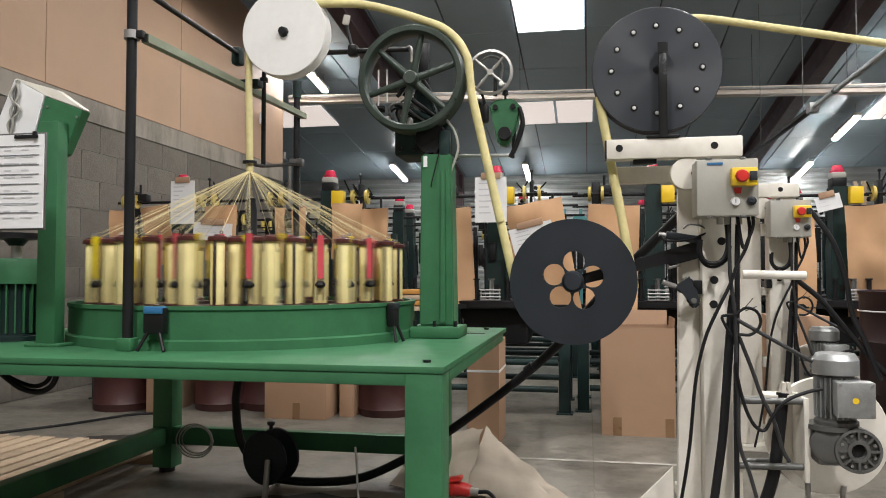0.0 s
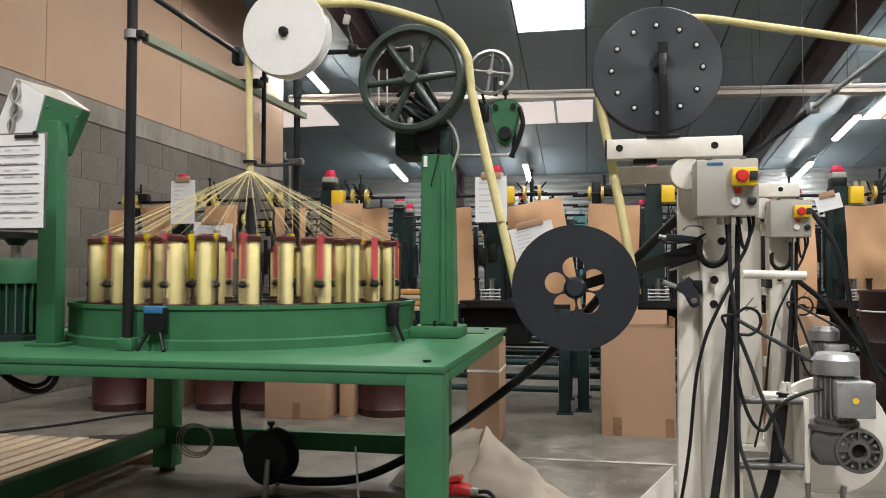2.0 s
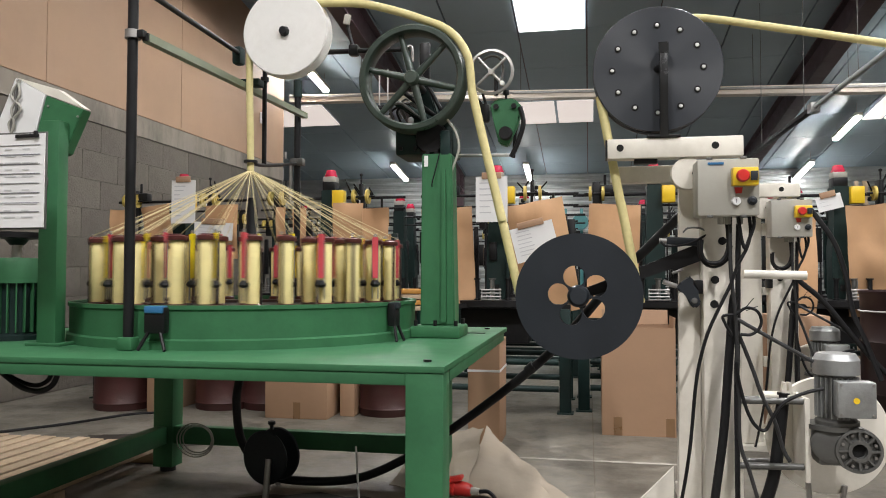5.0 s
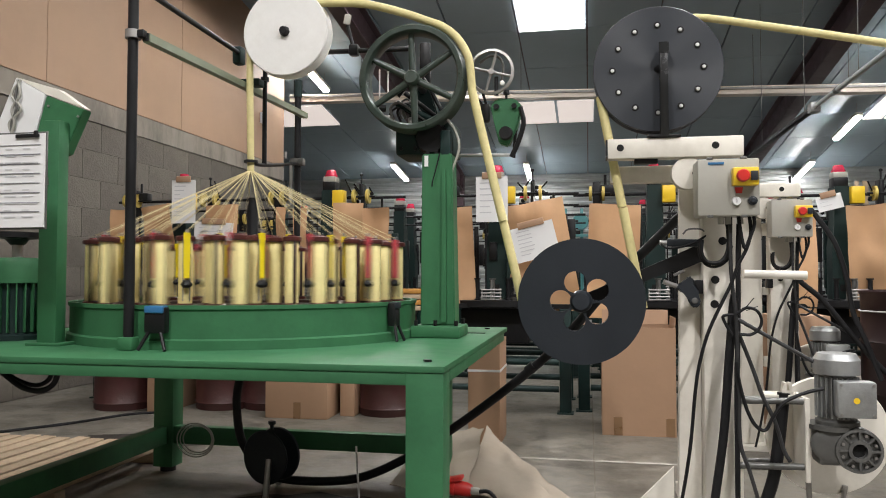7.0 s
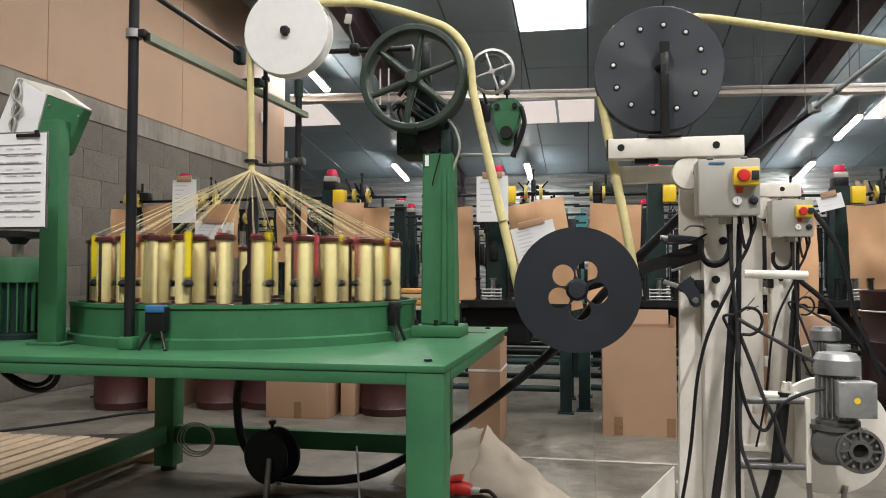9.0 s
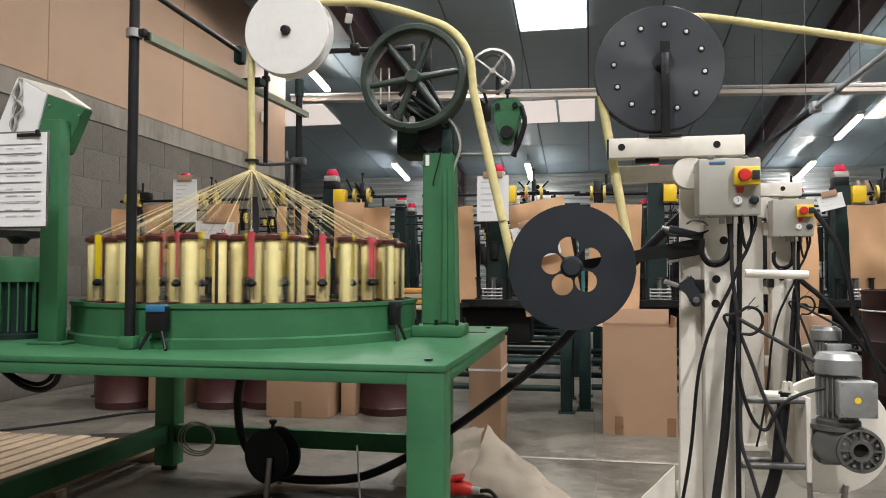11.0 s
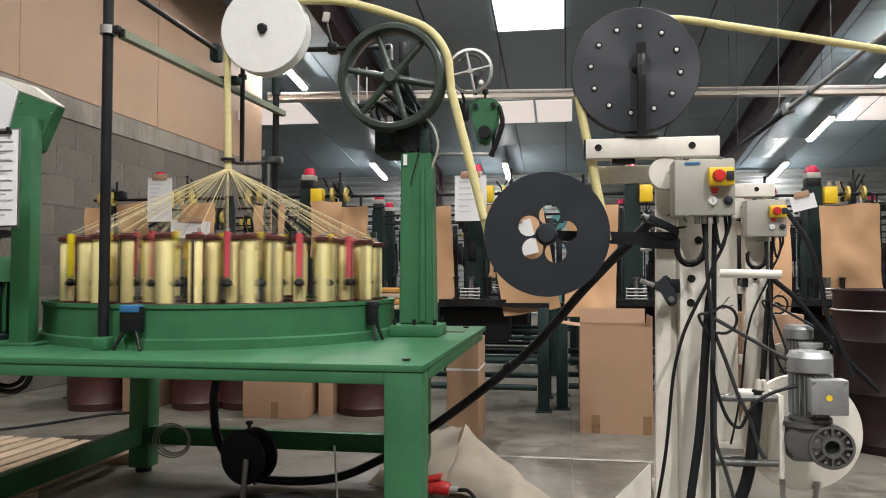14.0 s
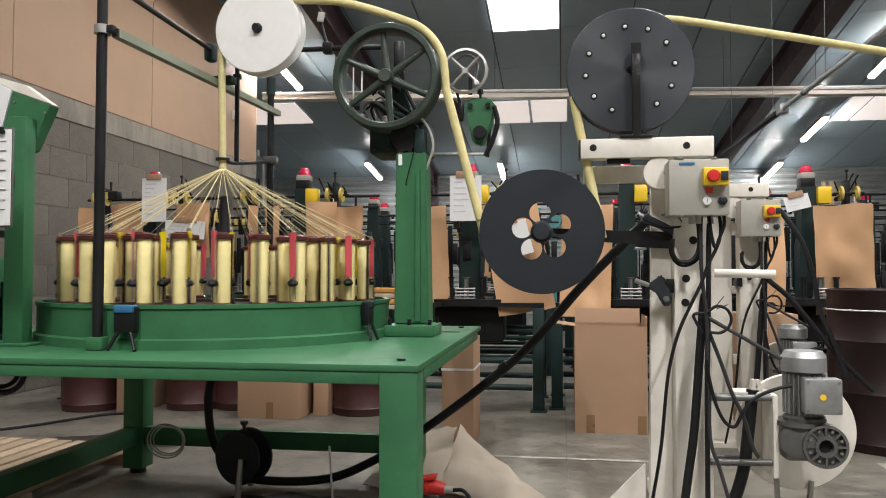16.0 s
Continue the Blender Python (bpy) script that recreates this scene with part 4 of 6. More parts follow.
def build_stand(origin, with_reels, drive_dx=0.0):
    ox, oy, oz = origin
    T = Matrix.Translation(origin)
    st = thing("creel_stand", (0.55 + ox, 3.5 + oy, 0.0), "cream-painted steel creel stand with control box and hanging cables" if with_reels else "cream-painted steel creel stand standing behind the first", "machine stand", "creel stands")

    def add(name, bm, material, parent=None, label="", smooth=40, at=None, dx=0.0, big=1.0):
        if big != 1.0:
            c = Vector((1.035, 3.42, 0.60))
            moved(bm, Matrix.Translation(c + Vector((0.025, 0, 0))) @ Matrix.Scale(big, 4) @ Matrix.Translation(-c))
        if at:
            moved(bm, Matrix.Translation((dx, 0, 1.13)) @ Matrix.Diagonal((at / 3.41, 1, at / 3.41, 1)) @ Matrix.Translation((0, 0, -1.13)))
        return part(name, moved(bm, T), material, parent or st, label, smooth)
    zb = -oz
    post = add("post", bbox(0.488 if with_reels else 0.475, 0.645, 3.42, 3.54, zb + 0.03, 1.64, 0.006), CREAM, None, "cream box-section post with round holes")
    for x, z in ((0.570, 1.284), (0.538, 1.116), (0.534, 1.011)) if with_reels else ((0.535, 1.116),):
        add("hole", lathe([(0, -0.001), (0.0175, -0.001), (0.0175, 0.0004), (0, 0.0004)], (x, 3.419, z), (0, 1, 0), 20), HOLE, post)
    wing_edge = 0.4865 if with_reels else 0.440
    wing_left = 0.385 if with_reels else 0.30
    wing = add("post_wing", prism([(wing_left, zb + 0.03), (wing_edge, zb + 0.03), (wing_edge, 1.56), (wing_left + 0.017, 1.56), (wing_left + 0.013, 1.0)], 3.50, 3.56, 0.003), CREAM, None, "cream side plate of the post")
    if not with_reels:
        for z0, z1 in ((0.54, 0.605), (1.01, 1.06), (1.40, 1.48)):
            add("bridge_plate", bbox(wing_edge + 0.0005, 0.4745, 3.47, 3.53, z0, z1, 0.002), CREAM, wing)
    add("foot", prism([(0.12, zb), (0.75, zb), (0.75, zb + 0.05), (0.45, zb + 0.05), (0.37, zb + 0.03), (0.12, zb + 0.03)], 3.40, 3.60, 0.004), CREAM)
    add("gusset", prism([(0.369, zb + 0.031), (0.369, 0.28), (0.13, zb + 0.031)], 3.525, 3.545), CREAM)
    add("foot", bbox(0.48, 0.66, 2.95, 3.40, zb, zb + 0.06, 0.006), CREAM)
    add("foot", bbox(0.44, 0.62, 3.60, 4.15, zb, zb + 0.06, 0.006), CREAM)
    beam = add("top_beam", bbox(0.085, 0.652, 3.36, 3.44, 1.645, 1.732, 0.005), CREAM, None, "cream top beam with two holes")
    for x in (0.14, 0.537):
        add("hole", lathe([(0, -0.001), (0.0155, -0.001), (0.0155, 0.0004), (0, 0.0004)], (x, 3.359, 1.692), (0, 1, 0), 20), HOLE, beam)
    add("beam_end", bbox(0.078, 0.086, 3.362, 3.438, 1.648, 1.729), BLACK_STEEL, beam)
    add("lower_beam", bbox(0.10, 0.42, 3.46, 3.52, 1.55, 1.625, 0.005), CREAM)
    add("beam_block", bbox(0.20, 0.30, 3.38, 3.43, 1.625, 1.645, 0.003), BLACK_STEEL)
    bx = add("control_box", bbox(0.468, 0.724, 3.22, 3.36, 1.392, 1.640, 0.008), GREY_BOX, None, "grey control box with yellow and red stop switch", at=3.22)
    for x, z in ((0.52, 1.642), (0.66, 1.642), (0.52, 1.390), (0.66, 1.390)):
        add("lug", box((x, 3.225, z), (0.026, 0.012, 0.012), 0.003), DARK_ALU, bx, at=3.22)
    sw = add("switch", bbox(0.607, 0.712, 3.175, 3.219, 1.518, 1.596, 0.006), YELLOW, bx, "yellow switch housing", at=3.22)
    add("stop_button", lathe([(0, -0.03), (0.022, -0.028), (0.027, -0.02), (0.027, -0.008), (0.017, -0.004), (0.017, 0.0), (0, 0)], (0.645, 3.174, 1.557), (0, 1, 0), 28), RED, sw, "red mushroom stop button", at=3.22)
    add("start_button", bbox(0.678, 0.708, 3.166, 3.174, 1.538, 1.578, 0.002), BLACK_PLASTIC, sw, "black start button", at=3.22)
    add("arrow", prism([(0.626, 1.488), (0.65, 1.488), (0.655, 1.514), (0.62, 1.514)], 3.217, 3.2195), RED, bx, "red sticker", at=3.22)
    add("dial", lathe([(0, -0.012), (0.017, -0.012), (0.02, 0), (0, 0)], (0.627, 3.219, 1.455), (0, 1, 0), 24), PAPER, bx, "white round dial", at=3.22)
    add("dial_mark", bbox(0.6255, 0.6285, 3.2055, 3.207, 1.447, 1.463), INK, bx, at=3.22)
    add("knob", lathe([(0, -0.02), (0.009, -0.02), (0.012, -0.012), (0.019, -0.01), (0.02, 0), (0, 0)], (0.693, 3.219, 1.455), (0, 1, 0), 24), BLACK_PLASTIC, bx, "black knob", at=3.22)
    if with_reels:
        add("maker_plate", bbox(0.512, 0.578, 3.2165, 3.219, 1.615, 1.625), BLUE, bx, "small blue plate", at=3.22)
    for x in (0.575, 0.605, 0.655):
        add("cable_gland", rod((x, 3.29, 1.392), (x, 3.29, 1.36), 0.014, 12), GREY_BOX, bx, at=3.22)
    cam_plate = add("cam_plate", lathe([(0, -0.03), (0.068, -0.03), (0.07, -0.027), (0.07, 0.02), (0, 0.02)], (0.425, 3.40, 1.575), (0, 1, 0), 40), CREAM, None, "cream round plate")
    add("stub", rod((0.45, 3.37, 1.575), (0.47, 3.30, 1.59), 0.010, 10), BLACK_STEEL, cam_plate)
    # cables down the post
    for pts, r, y in (([(0.674, 1.40), (0.680, 1.319), (0.663, 1.251), (0.627, 1.179), (0.596, 1.094), (0.549, 0.996), (0.501, 0.887), (0.467, 0.765), (0.447, 0.643), (0.423, 0.40), (0.391, 0.20), (0.352, zb + 0.02)], 0.0075, 3.28),
                      ([(0.600, 1.40), (0.598, 1.227), (0.603, 1.106), (0.617, 0.961), (0.620, 0.816), (0.616, 0.72), (0.626, 0.624), (0.628, 0.425), (0.666, 0.30), (0.698, 0.18), (0.733, zb + 0.02)], 0.0085, 3.29),
                      ([(0.628, 1.40), (0.640, 1.30), (0.654, 1.251), (0.672, 1.29), (0.692, 1.348), (0.690, 1.40)], 0.0075, 3.27),
                      ([(0.483, 1.29), (0.482, 1.228), (0.505, 1.194), (0.547, 1.189), (0.579, 1.215), (0.594, 1.276), (0.586, 1.40)], 0.009, 3.30),
                      ([(0.473, 1.282), (0.475, 1.223), (0.505, 1.179), (0.551, 1.175), (0.593, 1.208), (0.607, 1.264)], 0.006, 3.31),
                      ([(0.618, 0.97), (0.659, 0.997), (0.700, 0.985), (0.718, 0.947), (0.708, 0.909), (0.676, 0.884), (0.635, 0.884)], 0.0065, 3.28),
                      ([(0.605, 0.968), (0.564, 0.960), (0.575, 0.924), (0.600, 0.880)], 0.0065, 3.28),
                      ([(0.626, 0.946), (0.730, 0.885), (0.842, 0.820), (0.921, 0.774)], 0.0085, 3.29),
                      ([(0.635, 0.888), (0.666, 0.805), (0.696, 0.721), (0.731, 0.615), (0.779, 0.510), (0.812, 0.393), (0.838, 0.342)], 0.0085, 3.34),
                      ([(0.615, 0.768), (0.625, 0.684), (0.653, 0.572), (0.688, 0.502), (0.727, 0.484), (0.757, 0.537), (0.793, 0.591), (0.841, 0.625), (0.906, 0.651), (0.957, 0.664)], 0.0075, 3.28)):
        add("cable", sweep([(a, y, b) for a, b in pts], r, 8), DARK_CABLE if abs(r - 0.0085) < 1e-6 else RUBBER, None, "black cable", at=3.3)
    for k, (z, dx) in enumerate(((1.02, 0.03), (1.005, 0.045))):
        add("cable_tie", rod((0.655, 3.27, z - 0.02), (0.655 + dx, 3.26, z + 0.02 * (1 - k)), 0.002, 6), RUBBER, None, "cut end of a cable tie", at=3.3)
    add("sleeved_loom", sweep([(0.650, 3.37, 1.36), (0.645, 3.36, 1.28), (0.641, 3.355, 1.154), (0.639, 3.355, 1.0), (0.636, 3.36, 0.84), (0.632, 3.37, 0.60), (0.630, 3.37, zb + 0.06)], 0.015, 10, flat=0.6), RUBBER, None, "thick black sleeved cable loom", at=3.3)
    add("flat_loom", sweep([(0.622, 3.33, 1.05), (0.613, 3.33, 0.997), (0.603, 3.325, 0.888), (0.592, 3.32, 0.767), (0.581, 3.32, 0.622), (0.564, 3.32, 0.43), (0.529, 3.32, 0.18), (0.512, 3.32, zb + 0.02)], 0.0235, 12, flat=0.7), RUBBER, None, "wide black braided sleeve round the cables", at=3.3)
    if with_reels:
        knob = add("hand_clamp", prism([(0.36, 1.095), (0.375, 1.070), (0.412, 1.062), (0.425, 1.012), (0.449, 0.990), (0.476, 1.017), (0.455, 1.062), (0.447, 1.105), (0.438, 1.128), (0.421, 1.135), (0.410, 1.118), (0.400, 1.098)], 3.37, 3.41, 0.008), BLACK_PLASTIC, None, "black three-armed clamp knob", 30)
        add("clamp_cap", lathe([(0, -0.004), (0.010, -0.004), (0.014, 0), (0, 0.002)], (0.446, 3.368, 1.026), (0, 1, 0), 16), DARK_ALU, knob)
        add("clamp_lever", sweep([(0.375, 3.385, 1.088), (0.345, 3.38, 1.098), (0.318, 3.375, 1.108)], 0.011, 10), STEEL, knob, "bare steel lever")
    add("clamp_bolt", bbox(0.452, 0.4865, 3.40, 3.47, 1.055, 1.115, 0.004), BLACK_STEEL)
    if with_reels:
        add("handle_bar", rod((0.66, 3.45, 1.14), (0.915, 3.45, 1.135), 0.019, 16), CREAM, None, "cream handle bar")
    # lower frame, motor, gearbox and round guard
    for z, r in ((0.60, 0.018), (0.325, 0.018)):
        add("rail", rod((0.63, 3.42, z), (0.90, 3.42, z + 0.005), 0.014, 14), DARK_ALU, None, "steel rail")
        add("rail", rod((0.63, 3.60, z - 0.02), (0.90, 3.60, z - 0.015), 0.012, 12), DARK_ALU, None, "steel rail")
    add("frame_upright", bbox(0.885, 0.905, 3.395, 3.62, 0.27, 0.62, 0.003), CREAM)
    add("shelf", bbox(0.74, 0.87, 3.44, 3.56, 0.595, 0.625, 0.004), CREAM)
    add("pivot_block", prism([(0.81, 0.626), (0.858, 0.626), (0.850, 0.675), (0.840, 0.675), (0.840, 0.64), (0.832, 0.64), (0.832, 0.675), (0.82, 0.675)], 3.46, 3.50), CREAM)
    add("round_guard", lathe([(0, -0.012), (0.243, -0.012), (0.248, 0.0), (0.243, 0.012), (0, 0.012)], (0.985, 3.60, 0.462), (0, 1, 0), 64), CREAM, None, "cream round guard disc", at=3.56, dx=drive_dx)
    # body coloured darker than its fins to put shade into the gaps
    mo = add("motor", lathe([(0, 0.50), (0.082, 0.50), (0.082, 0.52), (0.068, 0.53), (0.068, 0.70), (0, 0.70)], (1.02, 3.42, 0), n=32), DARK_ALU, None, "grey aluminium gear motor", at=3.32, dx=drive_dx, big=1.06)
    for k in range(24):
        a = 2 * math.pi * k / 24
        add("fin", moved(box((0.074, 0, 0.615), (0.016, 0.004, 0.16)), Matrix.Translation((1.02, 3.42, 0)) @ Matrix.Rotation(a, 4, "Z")), ALU, mo, at=3.32, dx=drive_dx, big=1.06)
    add("fan_cover", lathe([(0.083, 0.705), (0.087, 0.709), (0.087, 0.765), (0.072, 0.79), (0, 0.792)], (1.02, 3.42, 0), n=32), ALU, mo, "", 18, at=3.32, dx=drive_dx, big=1.06)
    tb = add("terminal_box", bbox(0.985, 1.125, 3.29, 3.36, 0.55, 0.69, 0.006), ALU, mo, "grey terminal box", at=3.32, dx=drive_dx, big=1.06)
    for x in (0.997, 1.113):
        for z in (0.562, 0.678):
            add("screw", rod((x, 3.286, z), (x, 3.291, z), 0.006, 8), STEEL, tb, at=3.32, dx=drive_dx, big=1.06)
    add("sticker", lathe([(0, -0.001), (0.012, -0.001), (0.012, 0), (0, 0)], (1.052, 3.2895, 0.618), (0, 1, 0), 18), YELLOW, tb, "round yellow sticker", at=3.32, dx=drive_dx, big=1.06)
    gb = add("gearbox", bbox(0.95, 1.06, 3.36, 3.48, 0.33, 0.50, 0.02), DARK_ALU, None, "grimy cast worm gearbox", at=3.32, dx=drive_dx)
    add("flange", lathe([(0, 0.48), (0.10, 0.48), (0.10, 0.50), (0, 0.50)], (1.02, 3.42, 0), n=32), DARK_ALU, gb, at=3.32, dx=drive_dx)
    rg = add("output_flange", lathe([(0.03, -0.03), (0.045, -0.03), (0.05, -0.012), (0.078, -0.008), (0.080, -0.028), (0.092, -0.026), (0.094, 0.0), (0.094, 0.04), (0.03, 0.04)], (1.10, 3.35, 0.405), (0, 1, 0), 36, closed=True), DARK_ALU, gb, at=3.32, dx=drive_dx)
    add("bore", lathe([(0, 0), (0.031, 0), (0.031, 0.03), (0, 0.03)], (1.10, 3.345, 0.405), (0, 1, 0), 24), HOLE, gb, at=3.32, dx=drive_dx)
    add("side_cover", lathe([(0, -0.02), (0.06, -0.02), (0.075, -0.01), (0.08, 0.02), (0.08, 0.05), (0, 0.05)], (1.0, 3.36, 0.42), (0.3, 1, 0), 32), DARK_ALU, gb, at=3.32, dx=drive_dx)
    for k in range(8):
        a = radians(45 * k)
        add("rib", moved(box((0.062, 0, 0), (0.036, 0.03, 0.008)), Matrix.Translation((1.10, 3.335, 0.405)) @ Matrix.Rotation(a, 4, "Y")), DARK_ALU, gb, at=3.32, dx=drive_dx)
    for k in range(8):
        a = radians(22 + 45 * k)
        add("flange_bolt", rod((1.10 + 0.068 * math.cos(a), 3.325, 0.405 + 0.068 * math.sin(a)), (1.10 + 0.068 * math.cos(a), 3.345, 0.405 + 0.068 * math.sin(a)), 0.007, 6), STEEL, gb, at=3.32, dx=drive_dx)
    add("bent_hose", sweep([(0.818, 3.460, 0.633), (0.802, 3.460, 0.486), (0.781, 3.460, 0.315), (0.749, 3.460, 0.192), (0.708, 3.460, 0.105)] + [(0.648, 3.44, zb + 0.03)], 0.030, 12, flat=0.8), RUBBER, None, "thick black hose hanging to the floor")
    add("guard_leg", rod((0.92, 3.5, 0.28), (0.93, 3.5, zb), 0.012, 10), STEEL)
    add("guard_leg", rod((1.09, 3.58, 0.22), (1.06, 3.58, zb), 0.012, 10), STEEL)
    add("base_rail", bbox(0.66, 1.20, 3.62, 3.68, zb, zb + 0.05, 0.005), CREAM)
    if not with_reels:
        return st, None
    # upper disc on its square post
    DX, DY, DZ, DR = 0.305, 3.42, 2.046, 0.280
    disc = spinner("take_off_disc", lathe([(0, -0.012), (DR - 0.003, -0.012), (DR, -0.009), (DR, -0.004), (DR - 0.03, 0.004), (DR - 0.045, 0.012), (DR - 0.045, 0.045), (DR - 0.03, 0.052), (DR, 0.06), (DR, 0.07), (0, 0.07)],
                                          (DX, DY, DZ), (0, 1, 0), 96), TURNED_BLACK, st, (DX, DY, DZ), "matt black disc with a ring of bolts")
    for k in range(12):
        a = radians(90 + 30 * k)
        x, z = DX + 0.195 * math.cos(a), DZ + 0.195 * math.sin(a)
        part("bolt_washer", lathe([(0, -0.002), (0.0155, -0.002), (0.0155, 0), (0, 0)], (x, DY - 0.012, z), (0, 1, 0), 16), HOLE, disc)
        part("bolt", lathe([(0, -0.006), (0.007, -0.0055), (0.0085, -0.003), (0.0085, 0), (0, 0)], (x, DY - 0.0145, z), (0, 1, 0), 12), ZINC, disc, "bright bolt head")
    dp = part("disc_post", bbox(DX + 0.004, DX + 0.039, 3.345, 3.385, 1.735, 2.145, 0.003), GLOSS_BLACK, st, "black square post before the disc")
    part("post_foot", bbox(DX - 0.05, DX + 0.09, 3.35, 3.43, 1.733, 1.745, 0.003), BLACK_STEEL, dp)
    part("post_lip", bbox(DX + 0.0, DX + 0.042, 3.343, 3.345, 2.10, 2.147), GLOSS_BLACK, dp)
    part("disc_axle", rod((DX + 0.02, 3.386, DZ), (DX, 3.42, DZ), 0.02, 14), BLACK_STEEL, dp)
    # swinging arm and reel
    arm = spinner("dancer_arm", prism([(ARM_X - ARM_R, ARM_Z - 0.022), (ARM_X - 0.26, ARM_Z - 0.030), (ARM_X - 0.255, ARM_Z - 0.045), (ARM_X - 0.10, ARM_Z - 0.045), (ARM_X - 0.06, ARM_Z - 0.02), (ARM_X, ARM_Z - 0.02), (ARM_X, ARM_Z + 0.02), (ARM_X - 0.12, ARM_Z + 0.030), (ARM_X - 0.26, ARM_Z + 0.026), (ARM_X - ARM_R, ARM_Z + 0.022)], 3.455, 3.485, 0.003), BLACK_STEEL, st, (ARM_X, ARM_Y, ARM_Z), "black flat swinging arm")
    part("arm_boss", rod((ARM_X - ARM_R, 3.44, ARM_Z), (ARM_X - ARM_R, 3.50, ARM_Z), 0.04, 20), BLACK_STEEL, arm)
    part("arm_clip", box((ARM_X - 0.24, 3.45, ARM_Z - 0.052), (0.05, 0.02, 0.012), 0.003), STEEL, arm)
    strut = part("air_strut", box((ARM_X - 0.167, 3.44, ARM_Z + 0.060), (0.15, 0.03, 0.034), 0.006, pose(0, 0, 0, 0, 25, 0)), BLACK_PLASTIC, arm, "black cylinder on the arm")
    part("strut_end", rod((ARM_X - 0.235, 3.44, ARM_Z + 0.090), (ARM_X - 0.262, 3.44, ARM_Z + 0.103), 0.011, 12), STEEL, strut, "bright strut end")
    part("air_line", sweep([(ARM_X - 0.262, 3.42, ARM_Z + 0.095), (ARM_X - 0.24, 3.41, ARM_Z + 0.065), (ARM_X - 0.16, 3.41, ARM_Z + 0.045), (ARM_X - 0.09, 3.42, ARM_Z + 0.05), (ARM_X - 0.06, 3.43, ARM_Z + 0.06)], 0.005, 8), RUBBER, arm)
    part("air_line", sweep([(ARM_X - 0.16, 3.42, ARM_Z + 0.098), (ARM_X - 0.13, 3.415, ARM_Z + 0.108), (ARM_X - 0.08, 3.42, ARM_Z + 0.085), (ARM_X - 0.07, 3.43, ARM_Z + 0.05)], 0.004, 8), DARK_ALU, arm)
    a0 = radians(REEL_ANGLES[0][1])
    RX, RZ = ARM_X - ARM_R * math.cos(a0), ARM_Z - ARM_R * math.sin(a0)
    reel = spinner("reel", reel_flange(RX, 3.385, RZ), BLACK_PLASTIC, st, (RX, 3.40, RZ), "matt black reel with five round holes")
    part("rear_flange", moved(reel_flange(RX, 3.385, RZ), Matrix.Translation((0, 0.05, 0))), BLACK_PLASTIC, reel)
    part("hub", lathe([(0, -0.03), (0.036, -0.028), (0.046, -0.015), (0.05, 0.0), (0.05, 0.055), (0, 0.055)], (RX, 3.385, RZ), (0, 1, 0), 28), BLACK_PLASTIC, reel)
    return st, (disc, arm, reel)


def reel_flange(x, y, z, R=0.279, hole_r=0.0485, hole_d=0.089):
    """A round plate with five round holes through it."""
    bm = bmesh.new()
    sides = []
    nseg = 24
    for dy in (-0.005, 0.005):
        outer = [bm.verts.new((x + R * math.cos(2 * math.pi * i / 120), y + dy, z + R * math.sin(2 * math.pi * i / 120))) for i in range(120)]
        loops = [outer]
        for k in range(5):
            a = radians(87 + 72 * k)
            hx, hz = x + hole_d * math.cos(a), z + hole_d * math.sin(a)
            loops.append([bm.verts.new((hx + hole_r * math.cos(2 * math.pi * i / nseg), y + dy, hz + hole_r * math.sin(2 * math.pi * i / nseg))) for i in range(nseg)])
        es = []
        for lp in loops:
            for i in range(len(lp)):
                es.append(bm.edges.new((lp[i], lp[(i + 1) % len(lp)])))
        bmesh.ops.triangle_fill(bm, use_beauty=True, use_dissolve=False, edges=es)
        sides.append(loops)
    for A, B in zip(*sides):
        n = len(A)
        for i in range(n):
            bm.faces.new((A[i], A[(i + 1) % n], B[(i + 1) % n], B[i]))
    return bm


stand, (disc, arm, reel) = build_stand((0, 0, 0), True)
build_stand((0.686, 1.785, 0.0), False, -0.22)

# ---- the rope ----
ROPE_R = 0.0205
rope = thing("braided_rope", (-1.61, 3.40, 1.65), "thick pale yellow braided rope running over the rollers", "rope")
up_pts = [(CX - 0.012, CY, 1.640), (-1.615, 3.40, 1.80), (-1.620, 3.40, 2.0), (-1.622, 3.40, 2.20)]
for k in range(1, 12):
    a = radians(180 - k * 12.0)
    up_pts.append((QX + 0.197 * math.cos(a), 3.40, QZ + 0.197 * math.sin(a)))
up_pts += [(-1.06, 3.40, 2.430), (-0.886, 3.40, 2.383)]
for a in range(72, 10, -12):
    up_pts.append((WCX + 0.270 * math.cos(radians(a)), 3.392, WCZ + 0.010 + 0.270 * math.sin(radians(a))))
LEFT_TOP = Vector((-0.522, 3.40, 1.985))
part("rope_run", sweep(up_pts[:10], 0.0170, 12, 5), ROPE, rope)
part("rope_run", sweep(up_pts[9:] + [tuple(LEFT_TOP)], 0.0195, 12, 5), ROPE, rope)
RIGHT_TOP = Vector((0.058, 3.44, 1.93))
run2 = []
for a in range(200, 40, -14):
    run2.append((0.305 + 0.248 * math.cos(radians(a)), 3.448, 2.046 + 0.248 * math.sin(radians(a))))
part("rope_run", sweep([tuple(RIGHT_TOP)] + run2 + [(0.47, 3.445, 2.278), (0.85, 3.43, 2.197), (1.25, 3.42, 2.106), (2.6, 3.40, 1.80)], 0.0172, 12, 5), ROPE, rope)
UPPER_L, LOWER_L, UPPER_R, LOWER_R = 0.62, 0.60, 0.50, 0.42
strand_l = spinner("rope_strand", moved(sweep([(0, 0, 0.01), (0, 0, -UPPER_L / 2), (0, 0, -UPPER_L)], ROPE_R, 12), Matrix.Translation(LEFT_TOP)), ROPE, rope, LEFT_TOP)
